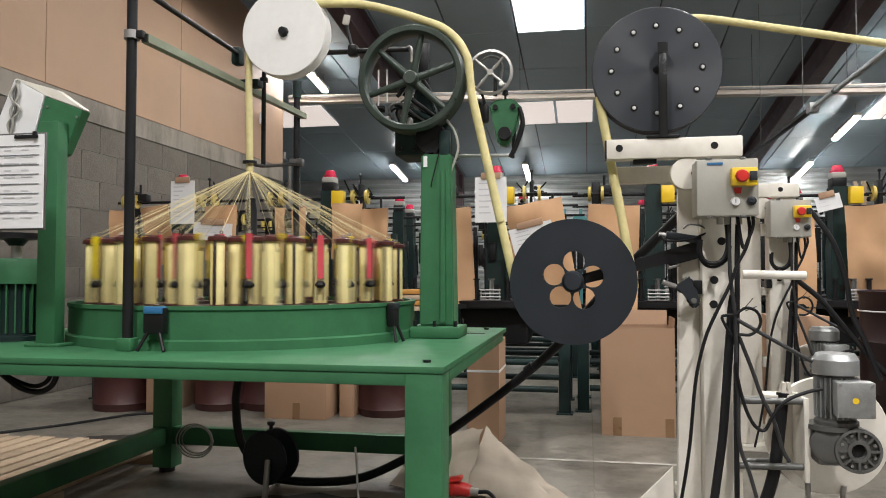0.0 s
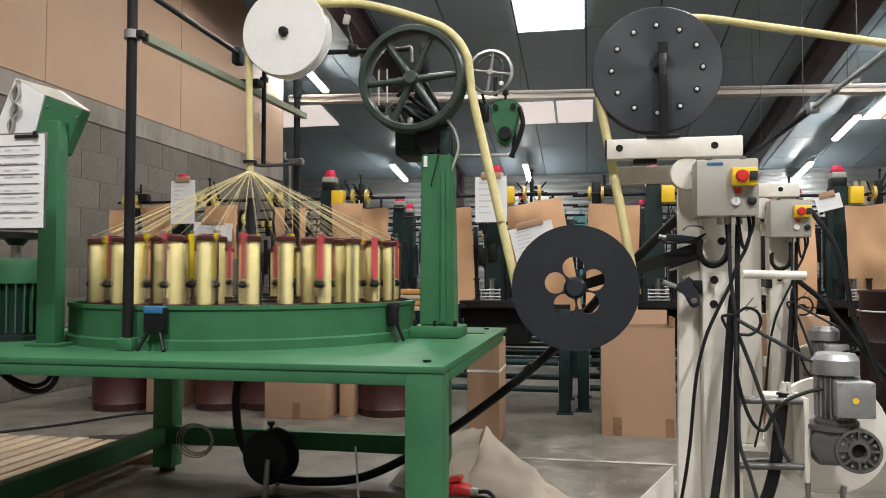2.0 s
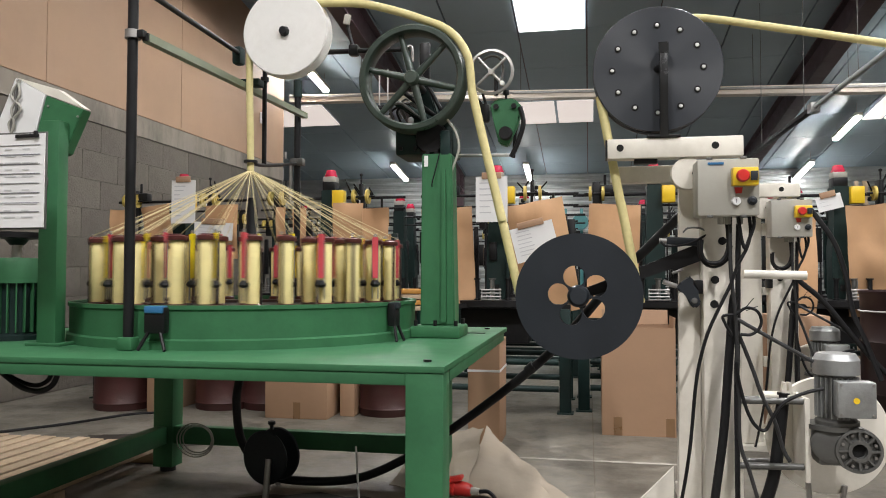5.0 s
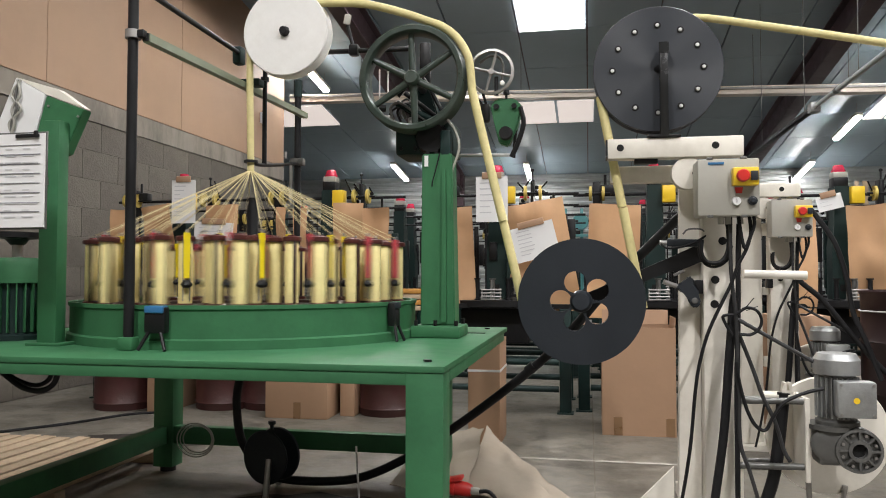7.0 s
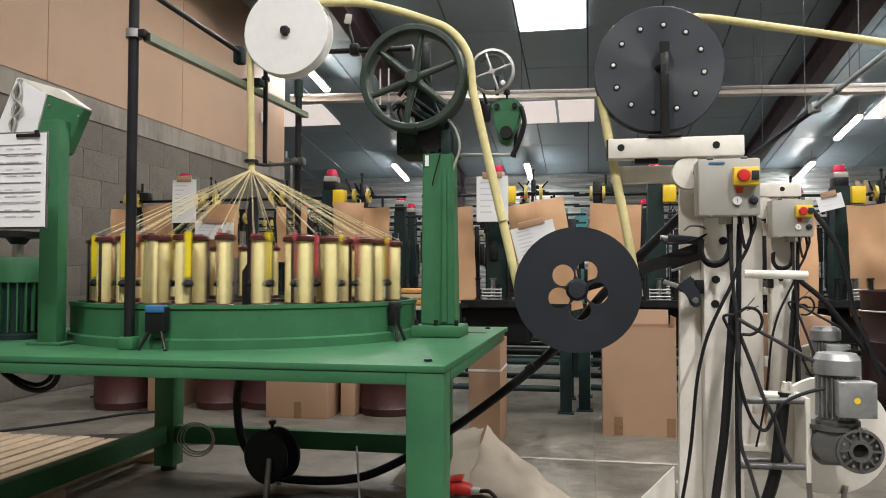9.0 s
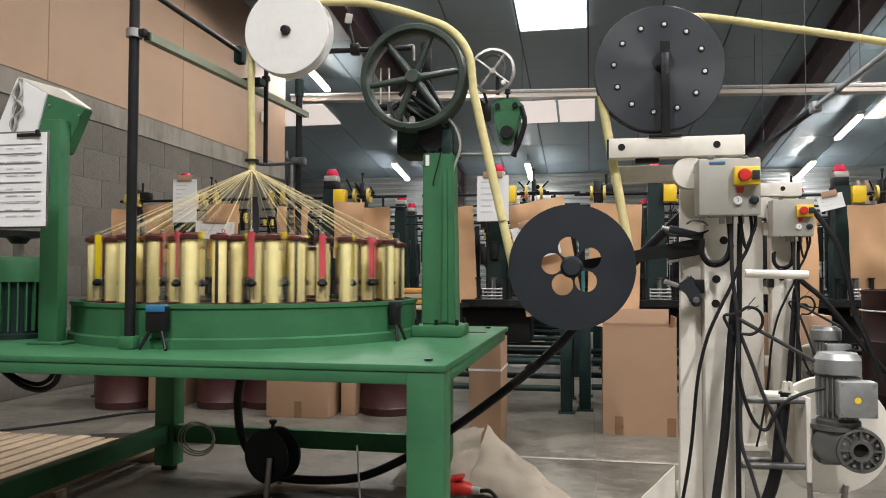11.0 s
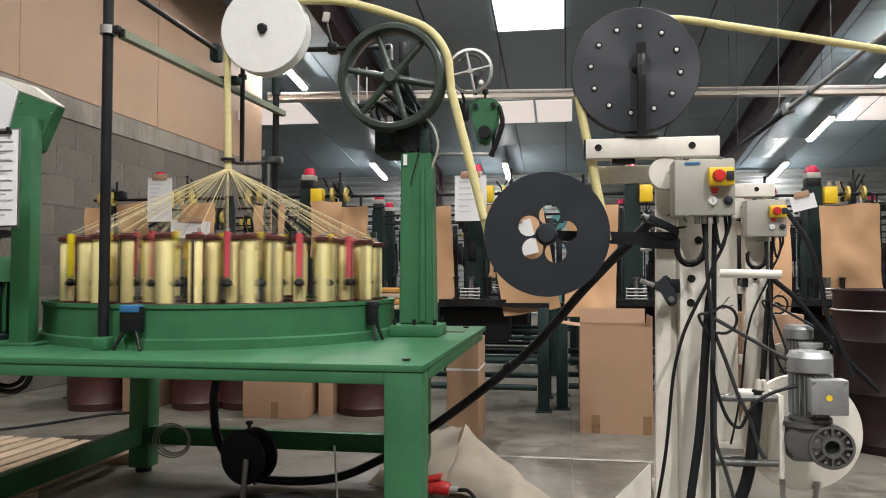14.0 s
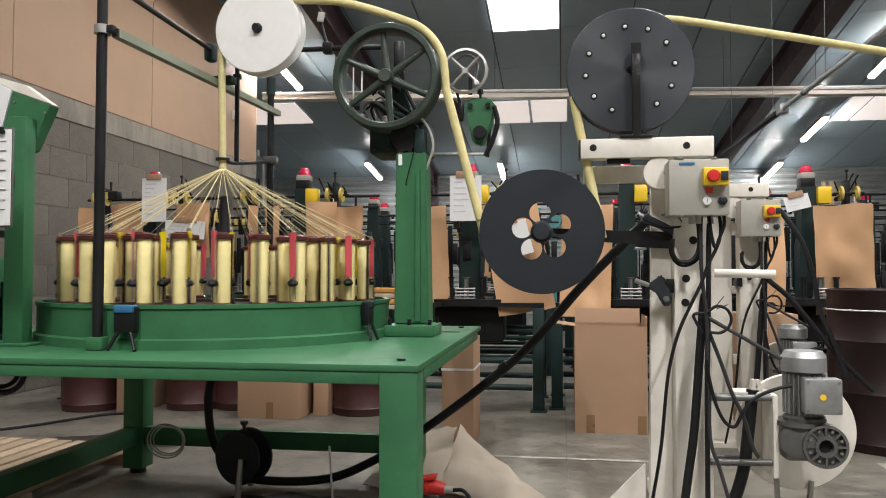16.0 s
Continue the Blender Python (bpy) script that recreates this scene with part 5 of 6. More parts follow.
strand_r = spinner("rope_strand", moved(sweep([(0, 0, 0.01), (0, 0, -UPPER_R / 2), (0, 0, -UPPER_R)], ROPE_R, 12), Matrix.Translation(RIGHT_TOP)), ROPE, rope, RIGHT_TOP)
strand_l2 = spinner("rope_strand", moved(sweep([(0, 0, LOWER_L), (0, 0, LOWER_L / 2), (0, 0, -0.03)], ROPE_R * 0.997, 12), Matrix.Translation((-0.34, 3.41, 1.11))), ROPE, rope, (-0.34, 3.41, 1.11))
strand_r2 = spinner("rope_strand", moved(sweep([(0, 0, LOWER_R), (0, 0, LOWER_R / 2), (0, 0, -0.03)], ROPE_R * 0.997, 12), Matrix.Translation((0.20, 3.41, 1.11))), ROPE, rope, (0.20, 3.41, 1.11))
wrap = spinner("rope_wrap", sweep([(0.252 * math.cos(radians(a)), 3.41, 0.252 * math.sin(radians(a))) for a in range(180, 361, 15)], ROPE_R * 0.85, 10, 3), ROPE, rope, (0, 3.41, 0))

# ---- row of small braiding machines behind ----
ROW_Y = 6.7
BRASS = mat("dirty_yellow_pulley", (0.50, 0.38, 0.09), 0.45, vary=0.15, scale=20)


def pulley(x, y, z, r, parent, label=""):
    return part("pulley", lathe([(0, -0.012), (r * 0.35, -0.014), (r * 0.4, -0.008), (r * 0.9, -0.008), (r, -0.012), (r, 0.012), (r * 0.9, 0.008), (r * 0.4, 0.008), (r * 0.35, 0.014), (0, 0.014)],
                                (x, y, z), (1, 0, 0), 24), BRASS, parent, label)


def small_machine(x, y, seed, switch=True):
    m = thing("braider", (x, y, 0), "small dark green braiding machine with red beacon, idle", "machine", "machines in the row behind")
    rnd = random.Random(seed)
    c = part("column", prism([(x - 0.085, 0.93), (x + 0.085, 0.93), (x + 0.085, 1.40), (x + 0.065, 1.50), (x + 0.065, 1.93), (x - 0.065, 1.93), (x - 0.065, 1.50), (x - 0.085, 1.40)], y - 0.09, y + 0.09, 0.006), GREEN_DARK, m, "dark green column")
    part("column_plate", bbox(x - 0.03, x + 0.03, y - 0.098, y - 0.091, 1.0, 1.06), HOLE, c)
    part("head", bbox(x - 0.06, x + 0.06, y - 0.07, y + 0.07, 1.93, 2.01, 0.006), BLACK_STEEL, c)
    b = part("beacon_base", bbox(x - 0.06, x + 0.06, y - 0.06, y + 0.06, 2.01, 2.06, 0.006), GREY_BOX, c, "pale grey beacon base")
    part("beacon", lathe([(0, 0.068), (0.036, 0.066), (0.043, 0.060), (0.054, 0.02), (0.060, 0.018), (0.060, 0.0), (0, 0)], (x, y, 2.06), n=20), RED_LENS, b, "red beacon lens")
    if switch:
        part("yellow_box", bbox(x + 0.06, x + 0.17, y - 0.15, y - 0.05, 1.77, 1.92, 0.006), YELLOW, m, "yellow plastic switch box")
    part("cross_bar", rod((x - 0.7, y, 1.86), (x + 0.72, y, 1.86), 0.014, 10), BLACK_STEEL, m)
    part("cross_bar", rod((x - 0.7, y, 1.76), (x + 0.72, y, 1.76), 0.010, 10), BLACK_STEEL, m)
    px = x + 0.32
    for s in (-0.06, 0.07) if switch else ():
        pulley(px + s, y - 0.10, 1.86, 0.066, m, "yellowed pulley")
    for s in (-0.05, 0.06):
        pulley(x - 0.50 + s, y - 0.10, 1.86, 0.066, m, "yellowed pulley")
    part("pulley_axle", rod((x - 0.60, y - 0.10, 1.86), (x - 0.38, y - 0.10, 1.86), 0.010, 8), BLACK_STEEL, m)
    part("bracket", bbox(x - 0.53, x - 0.46, y - 0.10, y + 0.02, 1.70, 1.97, 0.01), BLACK_STEEL, m)
    part("spindle", rod((x - 0.42, y - 0.06, 1.86), (x - 0.42, y - 0.06, 2.03), 0.012, 8), BLACK_STEEL, m)
    part("side_box", box((x - 0.40, y - 0.05, 1.90), (0.13, 0.09, 0.08), 0.012), BLACK_STEEL, m)
    part("pulley_axle", rod((px - 0.12, y - 0.10, 1.86), (px + 0.14, y - 0.10, 1.86), 0.010, 8), BLACK_STEEL, m)
    part("bracket", bbox(px - 0.016, px + 0.020, y - 0.10, y + 0.02, 1.72, 1.98, 0.006), BLACK_STEEL, m)
    part("spindle", rod((px, y - 0.08, 1.98), (px, y - 0.08, 2.05), 0.008, 8), BLACK_STEEL, m)
    part("finial", lathe([(0, 0.03), (0.014, 0.022), (0.016, 0.01), (0.008, 0), (0, 0)], (px, y - 0.08, 2.05), n=12), BLACK_STEEL, m)
    for k in range(5):
        dx, dz = rnd.uniform(-0.09, 0.10), rnd.uniform(-0.16, 0.10)
        part("gear", lathe([(0, -0.012), (0.017, -0.012), (0.020, 0), (0.017, 0.012), (0, 0.012)], (px + dx, y - 0.05, 1.84 + dz), (rnd.uniform(-1, 1), 1, 0.3), 10), BLACK_STEEL, m, "", 20)
    for s in (-0.46, 0.50):
        part("side_rod", rod((x + s, y - 0.02, 0.93), (x + s, y - 0.02, 1.86), 0.012, 8), BLACK_STEEL, m)
    for k in range(15):
        dx, dz = rnd.uniform(-0.68, 0.68), rnd.uniform(1.0, 1.5)
        part("lever", box((x + dx, y + rnd.uniform(-0.12, 0.2), dz), (rnd.uniform(0.02, 0.07), 0.04, rnd.uniform(0.15, 0.6)), 0.006), BLACK_STEEL if k % 5 else GREEN_DARK, m)
    for k in range(4):
        dx = px - x + rnd.uniform(-0.10, 0.12)
        part("finger", rod((x + dx, y - 0.07, 1.88), (x + dx + rnd.uniform(-0.08, 0.08), y - 0.12, 1.88 + rnd.uniform(0.06, 0.16)), 0.007, 6), BLACK_STEEL, m)
    part("thread", sweep([(px + 0.02, y - 0.19, 1.82), (px + 0.03, y - 0.20, 1.6), (px + 0.02, y - 0.205, 1.5)], 0.005, 6), WHITE_NYLON, m, "white cord")
    part("deck", lathe([(0, 0.86), (0.44, 0.86), (0.46, 0.875), (0.46, 0.925), (0.44, 0.93), (0, 0.93)], (x, y, 0), n=40), BLACK_STEEL, m, "black round deck")
    for k in range(9):
        a = math.pi * (1.02 + 0.96 * k / 8)
        bx, by = x + 0.36 * math.cos(a), y + 0.36 * math.sin(a)
        part("spool", lathe([(0, 0.93), (0.03, 0.93), (0.03, 0.94), (0.02, 0.945), (0.02, 1.10), (0.03, 1.105), (0.03, 1.115), (0, 1.115)], (bx, by, 0), n=10), BLACK_STEEL if k % 4 else DARK_ALU, m)
    gb = part("guide_block", bbox(x - 0.085, x + 0.085, y - 0.46, y - 0.40, 0.931, 0.942, 0.002), STEEL, m, "bright steel guide block of stacked bars")
    for z in (0.962, 0.990, 1.018):
        part("guide_bar", rod((x - 0.085, y - 0.445, z), (x + 0.085, y - 0.445, z), 0.007, 8), STEEL, gb)
    for s in (-0.08, -0.005, 0.075):
        part("guide_post", bbox(x + s - 0.005, x + s + 0.005, y - 0.438, y - 0.428, 0.9425, 1.03), STEEL, gb)
    part("guide_pin", rod((x, y - 0.44, 1.03), (x, y - 0.44, 1.10), 0.006, 8), STEEL, gb)
    part("drive_case", bbox(x - 0.30, x + 0.30, y - 0.22, y + 0.22, 0.55, 0.855, 0.02), BLACK_STEEL, m)
    for lx in (x - 0.66, x + 0.56):
        part("leg", bbox(lx, lx + 0.095, y - 0.42, y - 0.33, 0.012, 0.86, 0.006), GREEN_DARK, m)
        part("leg", bbox(lx, lx + 0.095, y + 0.33, y + 0.42, 0.012, 0.86, 0.006), GREEN_DARK, m)
        part("foot_plate", bbox(lx - 0.02, lx + 0.115, y - 0.44, y - 0.31, 0, 0.012), GREEN_DARK, m)
        part("foot_plate", bbox(lx - 0.02, lx + 0.115, y + 0.31, y + 0.44, 0, 0.012), GREEN_DARK, m)
    for yy in (y - 0.40, y + 0.36):
        for z in (0.20, 0.42):
            part("rail", rod((x - 0.56, yy, z), (x + 0.555, yy, z), 0.026, 12), GREEN_DARK, m)
    part("top_rail", bbox(x - 0.66, x + 0.655, y - 0.41, y - 0.34, 0.862, 0.90), BLACK_STEEL, m)
    return m


for i, (x, y) in enumerate(((-3.87, ROW_Y), (-2.366, ROW_Y), (-0.80, ROW_Y), (0.57, 6.85), (2.20, 7.25), (3.75, 7.25))):
    small_machine(x, y, i + 3)
back_row = small_machine(-2.28, 9.0, 23, False)
for y, xs in ((9.0, (-3.85, -0.75, 0.78, 2.30, 3.80, 5.3)), (10.05, (-3.95, -2.40, -0.85, 0.70, 2.25, 3.75, 5.3)), (13.5, (-4.4, -2.9, -1.3, 0.2, 1.8, 3.3, 5.0))):
    for x in xs:
        copy_thing(back_row, pose(x, y, 0))

# a teal machine far behind
tl = thing("teal_machine", (0.0, 12.0, 0), "teal-painted machine frame far behind the row", "machine")
TEAL = mat("teal_enamel", (0.08, 0.26, 0.27), 0.4, vary=0.12)
for x in (-0.35, -0.1, 0.15):
    part("upright", bbox(x - 0.025, x + 0.025, 11.97, 12.03, 0, 2.2, 0.004), TEAL, tl)
for z in (1.55, 1.75, 1.95):
    part("cross_rail", bbox(-0.5, 0.35, 11.93, 11.965, z, z + 0.04, 0.004), TEAL, tl)
part("head", lathe([(0, -0.05), (0.12, -0.05), (0.13, 0), (0.12, 0.05), (0, 0.05)], (-0.12, 11.90, 1.98), (0, 1, 0), 20), TEAL, tl)

ws = thing("wall_socket", (-5.12, 11.2, 3.6), "small white socket with a short cord on the wall board", "socket")
part("plate", bbox(-5.141, -5.10, 11.14, 11.24, 3.58, 3.75, 0.006), PAPER, ws)
part("cord", sweep([(-5.11, 11.19, 3.58), (-5.10, 11.18, 3.45), (-5.11, 11.20, 3.38)], 0.008, 8), PAPER, ws)


def kraft(x, y, z, w, h, seed, tilt=0.0, label="brown kraft paper sheet hung on the machine"):
    s = tagged(finish("kraft_sheet", sheet(w, h, 0.003, 0.085, seed), KRAFT, 25), label, "paper sheet", "kraft sheets on the machines")
    s.matrix_world = pose(x, y, z, 0, tilt, 0)
    return s


for i, (x, y, z, w, h, tilt) in enumerate([(-4.35, 6.42, 1.76, 0.24, 0.52, 2), (-3.98, 6.38, 1.79, 0.30, 0.55, -9), (-3.31, 6.40, 1.785, 0.34, 0.5, 0), (-2.74, 6.40, 1.757, 0.09, 0.5, 1), (-2.56, 6.41, 1.745, 0.12, 0.5, -1), (-2.10, 6.40, 1.785, 0.28, 0.50, 0), (-1.86, 6.42, 1.74, 0.26, 0.48, 1),
                                          (-1.20, 6.36, 1.72, 0.44, 0.84, -3), (-0.45, 6.34, 1.76, 0.48, 0.95, -10), (0.22, 6.40, 1.73, 0.42, 0.95, 2), (0.98, 6.40, 1.72, 0.34, 0.92, 1), (1.80, 6.85, 1.66, 0.24, 0.90, 2), (2.40, 6.93, 1.74, 0.48, 0.95, -1),
                                          (3.4, 6.93, 1.72, 0.4, 0.8, 2), (-1.0, 9.8, 1.7, 0.4, 0.6, 1), (-2.7, 9.8, 1.7, 0.4, 0.6, 1)]):
    kraft(x, y, z, w, h, i + 1, tilt)


def note(x, y, z, w, h, tilt, rows, label):
    n = thing("paper_note", (x, y, z), label, "notice", "paper notes on the machines")
    m = pose(x, y, z, 0, tilt, 0)
    part("page", moved(box((0, 0, -h / 2), (w, 0.003, h)), m), PAPER, n)
    rnd = random.Random(int(x * 100))
    for i in range(rows):
        ww = w * rnd.uniform(0.22, 0.5)
        part("text_bar", moved(box((-w * 0.38 + ww / 2, -0.003, -h * (0.14 + 0.78 * i / rows)), (ww, 0.001, h * 0.025)), m), PALE_INK, n)
    part("clip", moved(box((0, -0.008, 0.008), (w * 0.62, 0.012, 0.055), 0.005), m), CARD, n, "brown clip")


note(-3.68, 6.36, 2.02, 0.24, 0.40, 0, 8, "white printed notice clipped to the column")
note(-0.80, 6.30, 1.975, 0.27, 0.385, 0, 6, "white notice with large printed lines on a clip")
note(-3.34, 6.30, 1.62, 0.38, 0.16, 3, 4, "white paper form lying against the sheet")
note(-0.47, 6.255, 1.56, 0.36, 0.29, -14, 7, "white printed sheet hanging askew on kraft paper")
note(2.06, 7.08, 1.84, 0.21, 0.13, -14, 3, "white label with scribbles taped on the column")


# ---- drums and cartons ----
def drum(x, y, r, h, material, label, n_group="drums on the floor"):
    d = thing("drum", (x, y, 0), label, "drum", n_group)
    prof = [(0, 0), (r * 0.98, 0), (r, 0.01)]
    for z in (0.06, h * 0.36, h * 0.68):
        prof += [(r, z - 0.012), (r + 0.009, z), (r, z + 0.012)]
    prof += [(r, h - 0.03), (r + 0.008, h - 0.02), (r + 0.008, h - 0.005), (r - 0.005, h)]
    part("shell", lathe(prof, (x, y, 0), n=48), material, d)
    part("lid", lathe([(r - 0.006, h - 0.002), (r - 0.015, h - 0.02), (0, h - 0.02)], (x, y, 0), n=48), material, d)
    return d


drum(-3.96, 5.92, 0.245, 0.85, DRUM_MAT, "maroon steel drum with rolled hoops")
drum(-3.12, 6.10, 0.235, 0.85, DRUM_MAT, "maroon steel drum with rolled hoops")
drum(-2.72, 6.18, 0.235, 0.85, DRUM_MAT, "maroon steel drum with rolled hoops")
drum(-1.64, 6.08, 0.235, 0.85, DRUM_MAT, "maroon steel drum with rolled hoops")
bd = drum(2.15, 5.42, 0.37, 1.04, BLACK_DRUM, "tall black-maroon drum with a white cord round it")
part("cord", lathe([(0.379, 0.90), (0.383, 0.905), (0.379, 0.91)], (2.15, 5.42, 0), n=48), PAPER, bd, "thin white cord")


def carton(x0, x1, y0, y1, h, label, flaps=False, tapes=()):
    c = thing("carton", ((x0 + x1) / 2, (y0 + y1) / 2, 0), label, "carton", "cartons on the floor")
    t = 0.006
    if flaps:
        part("front_wall", bbox(x0, x1, y0, y0 + t, 0, h), CARD, c)
        part("back_wall", bbox(x0, x1, y1 - t, y1, 0, h), CARD, c)
        part("side_wall", bbox(x0, x0 + t, y0 + t, y1 - t, 0, h), CARD, c)
        part("side_wall", bbox(x1 - t, x1, y0 + t, y1 - t, 0, h), CARD, c)
        part("bottom", bbox(x0 + t, x1 - t, y0 + t, y1 - t, 0, t), CARD, c)
        part("flap", prism([(y1 - t, h + 0.001), (y1, h + 0.001), (y1 + 0.03, h + 0.11), (y1 + 0.024, h + 0.11)], x0 + 0.01, x1 - 0.01, axis="x"), CARD, c, "raised back flap")
        part("flap", prism([(x0, h - 0.004), (x0, h + 0.001), (x0 - 0.14, h + 0.02), (x0 - 0.14, h + 0.015)], y0 + 0.02, y1 - 0.05), CARD, c, "side flap folded out")
        part("flap", prism([(x1 - t, h + 0.001), (x1, h + 0.001), (x1 + 0.004, h + 0.07), (x1 - 0.002, h + 0.07)], y0 + 0.02, y1 - 0.05), CARD, c, "raised side flap")
    else:
        part("body", bbox(x0, x1, y0, y1, 0, h, 0.005), CARD, c)
        part("seam", bbox((x0 + x1) / 2 - 0.002, (x0 + x1) / 2 + 0.002, y0, y1, h, h + 0.001), TAPE, c)
    for x in tapes:
        part("tape", bbox(x - 0.03, x + 0.03, y0 - 0.002, y0 - 0.0005, 0.0, 0.13), TAPE, c, "strip of brown tape")
    return c


carton(0.09, 0.60, 5.53, 5.95, 0.765, "tall open brown cardboard carton with folded flaps", True, (0.20, 0.56))
carton(-2.55, -2.03, 5.68, 6.05, 0.56, "closed brown cardboard carton on the floor", False, (-2.28,))
carton(-1.98, -1.86, 5.85, 6.35, 0.60, "narrow brown cardboard carton on the floor")
carton(-3.62, -3.44, 5.72, 6.20, 0.62, "narrow brown cardboard carton on the floor")
tc = carton(-0.80, -0.585, 5.02, 5.42, 0.70, "tall narrow cardboard carton tied with a white strap")
part("strap", prism([(-0.803, 0.49), (-0.582, 0.49), (-0.582, 0.505), (-0.803, 0.505)], 5.016, 5.424), PAPER, tc, "white plastic strap")
carton(1.25, 1.62, 5.55, 5.95, 0.86, "brown cardboard carton behind the stands")


sk = thing("slat_stack", (-1.46, 6.1, 0.85), "stack of orange and brown wooden slats on a drum", "slats")
for k in range(4):
    part("slat", bbox(-1.56 + 0.004 * k, -1.352, 6.0, 6.18, 0.851 + 0.046 * k, 0.851 + 0.046 * k + 0.038, 0.004), ORANGE_SLAT if k % 2 else WOODBOARD, sk)
for x, w in ((2.655, 0.035), (2.735, 0.050)):
    pk = thing("plank", (x, 8.2, 0), "pale bare wooden plank standing upright", "plank", "planks by the machines")
    part("board", bbox(x - w / 2, x + w / 2, 8.18, 8.205, 0, 2.09, 0.003), WOODBOARD, pk)


# crumpled card and paper by the bench leg
def crumple(name, pts, label, seed, material, wave=0.05):
    """A creased sheet over four corners."""
    a, b, c, d = [Vector(p) for p in pts]
    bm = bmesh.new()
    n = 9
    top = []
    for s in (0, 0.004):
        g = []
        for j in range(n + 1):
            row = []
            for i in range(n + 1):
                u, v = i / n, j / n
                p = (a * (1 - u) + b * u) * (1 - v) + (d * (1 - u) + c * u) * v
                k = wave * noise.noise(Vector((u * 3.1 + seed, v * 2.7, seed * 1.7)))
                row.append(bm.verts.new(p + Vector((k * 0.4, k, abs(k) * 0.8 + s))))
            g.append(row)
        top.append(g)
    A, B = top
    for j in range(n):
        for i in range(n):
            bm.faces.new((A[j][i], A[j][i + 1], A[j + 1][i + 1], A[j + 1][i]))
            bm.faces.new((B[j][i], B[j + 1][i], B[j + 1][i + 1], B[j][i + 1]))
    for i in range(n):
        bm.faces.new((A[0][i], B[0][i], B[0][i + 1], A[0][i + 1]))
        bm.faces.new((A[n][i], A[n][i + 1], B[n][i + 1], B[n][i]))
        bm.faces.new((A[i][0], A[i + 1][0], B[i + 1][0], B[i][0]))
        bm.faces.new((A[i][n], B[i][n], B[i + 1][n], A[i + 1][n]))
    return tagged(finish(name, bm, material, 50), label, "cardboard sheet")


OLD_CARD = mat("dusty_pale_cardboard", (0.31, 0.26, 0.205), 0.8, vary=0.12, scale=4, bump=0.2, bump_scale=15, dirt=(0.25, 0.20, 0.14), dirt_amount=0.5)
crumple("card_sheet", [(-1.05, 3.95, 0.005), (-0.62, 3.75, 0.005), (-0.58, 4.25, 0.26), (-0.95, 4.35, 0.20)], "creased dusty cardboard sheet propped on the floor", 3, OLD_CARD, 0.08)
crumple("card_sheet", [(-0.62, 3.80, 0.006), (0.02, 3.62, 0.006), (-0.40, 4.25, 0.10), (-0.60, 4.45, 0.24)], "creased pale cardboard sheet lying on the floor", 8, OLD_CARD, 0.06)

pl = thing("power_plug", (-0.68, 3.76, 0.03), "red industrial power plug lying on the floor", "plug")
part("body", lathe([(0, 0), (0.028, 0), (0.034, 0.02), (0.038, 0.08), (0.043, 0.085), (0.043, 0.13), (0.034, 0.13), (0, 0.125)], (-0.58, 3.74, 0.065), (-1, 0.1, 0.12), 24), RED, pl)
part("lid", box((-0.66, 3.74, 0.12), (0.08, 0.07, 0.018), 0.006, pose(0, 0, 0, 0, -14, 0)), RED, pl)
part("gland", rod((-0.58, 3.74, 0.065), (-0.54, 3.738, 0.062), 0.018, 12), GREY_BOX, pl, "grey cable gland")
part("lead", sweep([(-0.54, 3.738, 0.062), (-0.49, 3.73, 0.065), (-0.45, 3.70, 0.03), (-0.46, 3.60, 0.012), (-0.5, 3.3, 0.012)], 0.010, 10), RUBBER, pl, "black rubber lead")

# cable drum and hose under the bench
cr = thing("cable_reel", (-1.65, 3.70, 0.0), "black cable reel on a stand under the bench", "cable reel")
part("flange", lathe([(0, -0.06), (0.135, -0.06), (0.14, -0.055), (0.135, -0.045), (0.07, -0.04), (0.07, 0.04), (0.135, 0.045), (0.14, 0.055), (0.135, 0.06), (0, 0.06)], (-1.64, 3.74, 0.19), (0.25, 1, 0), 44), BLACK_PLASTIC, cr)
part("stand_leg", rod((-1.62, 3.66, 0.19), (-1.62, 3.62, 0.0), 0.016, 12), STEEL, cr, "bare steel leg")
part("stand_leg", rod((-1.66, 3.82, 0.19), (-1.66, 3.88, 0.0), 0.016, 12), STEEL, cr)
part("knob", lathe([(0, 0.05), (0.02, 0.045), (0.02, 0.03), (0.01, 0.02), (0.01, 0), (0, 0)], (-1.64, 3.74, 0.325), n=14), BLACK_PLASTIC, cr)
ho = thing("black_hose", (-1.2, 3.9, 0.0), "thick black hose running from floor to stand", "hose")
part("hose", sweep([(-1.86, 3.82, 0.60), (-1.88, 3.82, 0.45), (-1.84, 3.80, 0.25), (-1.72, 3.80, 0.10), (-1.55, 3.82, 0.045), (-1.22, 3.88, 0.055), (-0.95, 3.92, 0.17), (-0.72, 3.92, 0.32), (-0.42, 3.86, 0.55), (-0.155, 3.78, 0.785),
                    (0.08, 3.72, 1.06), (0.26, 3.68, 1.25), (0.43, 3.64, 1.42)], 0.023, 12, 6), RUBBER, ho)
part("hose_collar", rod((-0.305, 3.826, 0.652), (-0.270, 3.815, 0.683), 0.0265, 14), RUBBER, ho, "black collar joining two lengths")
part("hose_collar", rod((-1.866, 3.82, 0.585), (-1.862, 3.82, 0.625), 0.0265, 14), RUBBER, ho)
h2 = thing("black_hose", (-1.86, 3.82, 0.6), "black hose hanging down under the bench", "hose")
part("hose", sweep([(-1.86, 3.82, 0.615), (-1.85, 3.82, 0.72), (-1.85, 3.80, 0.82)], 0.021, 12), RUBBER, h2)
h3 = thing("black_hose", (1.4, 5.0, 0.0), "thick black hose hanging from the second stand", "hose")
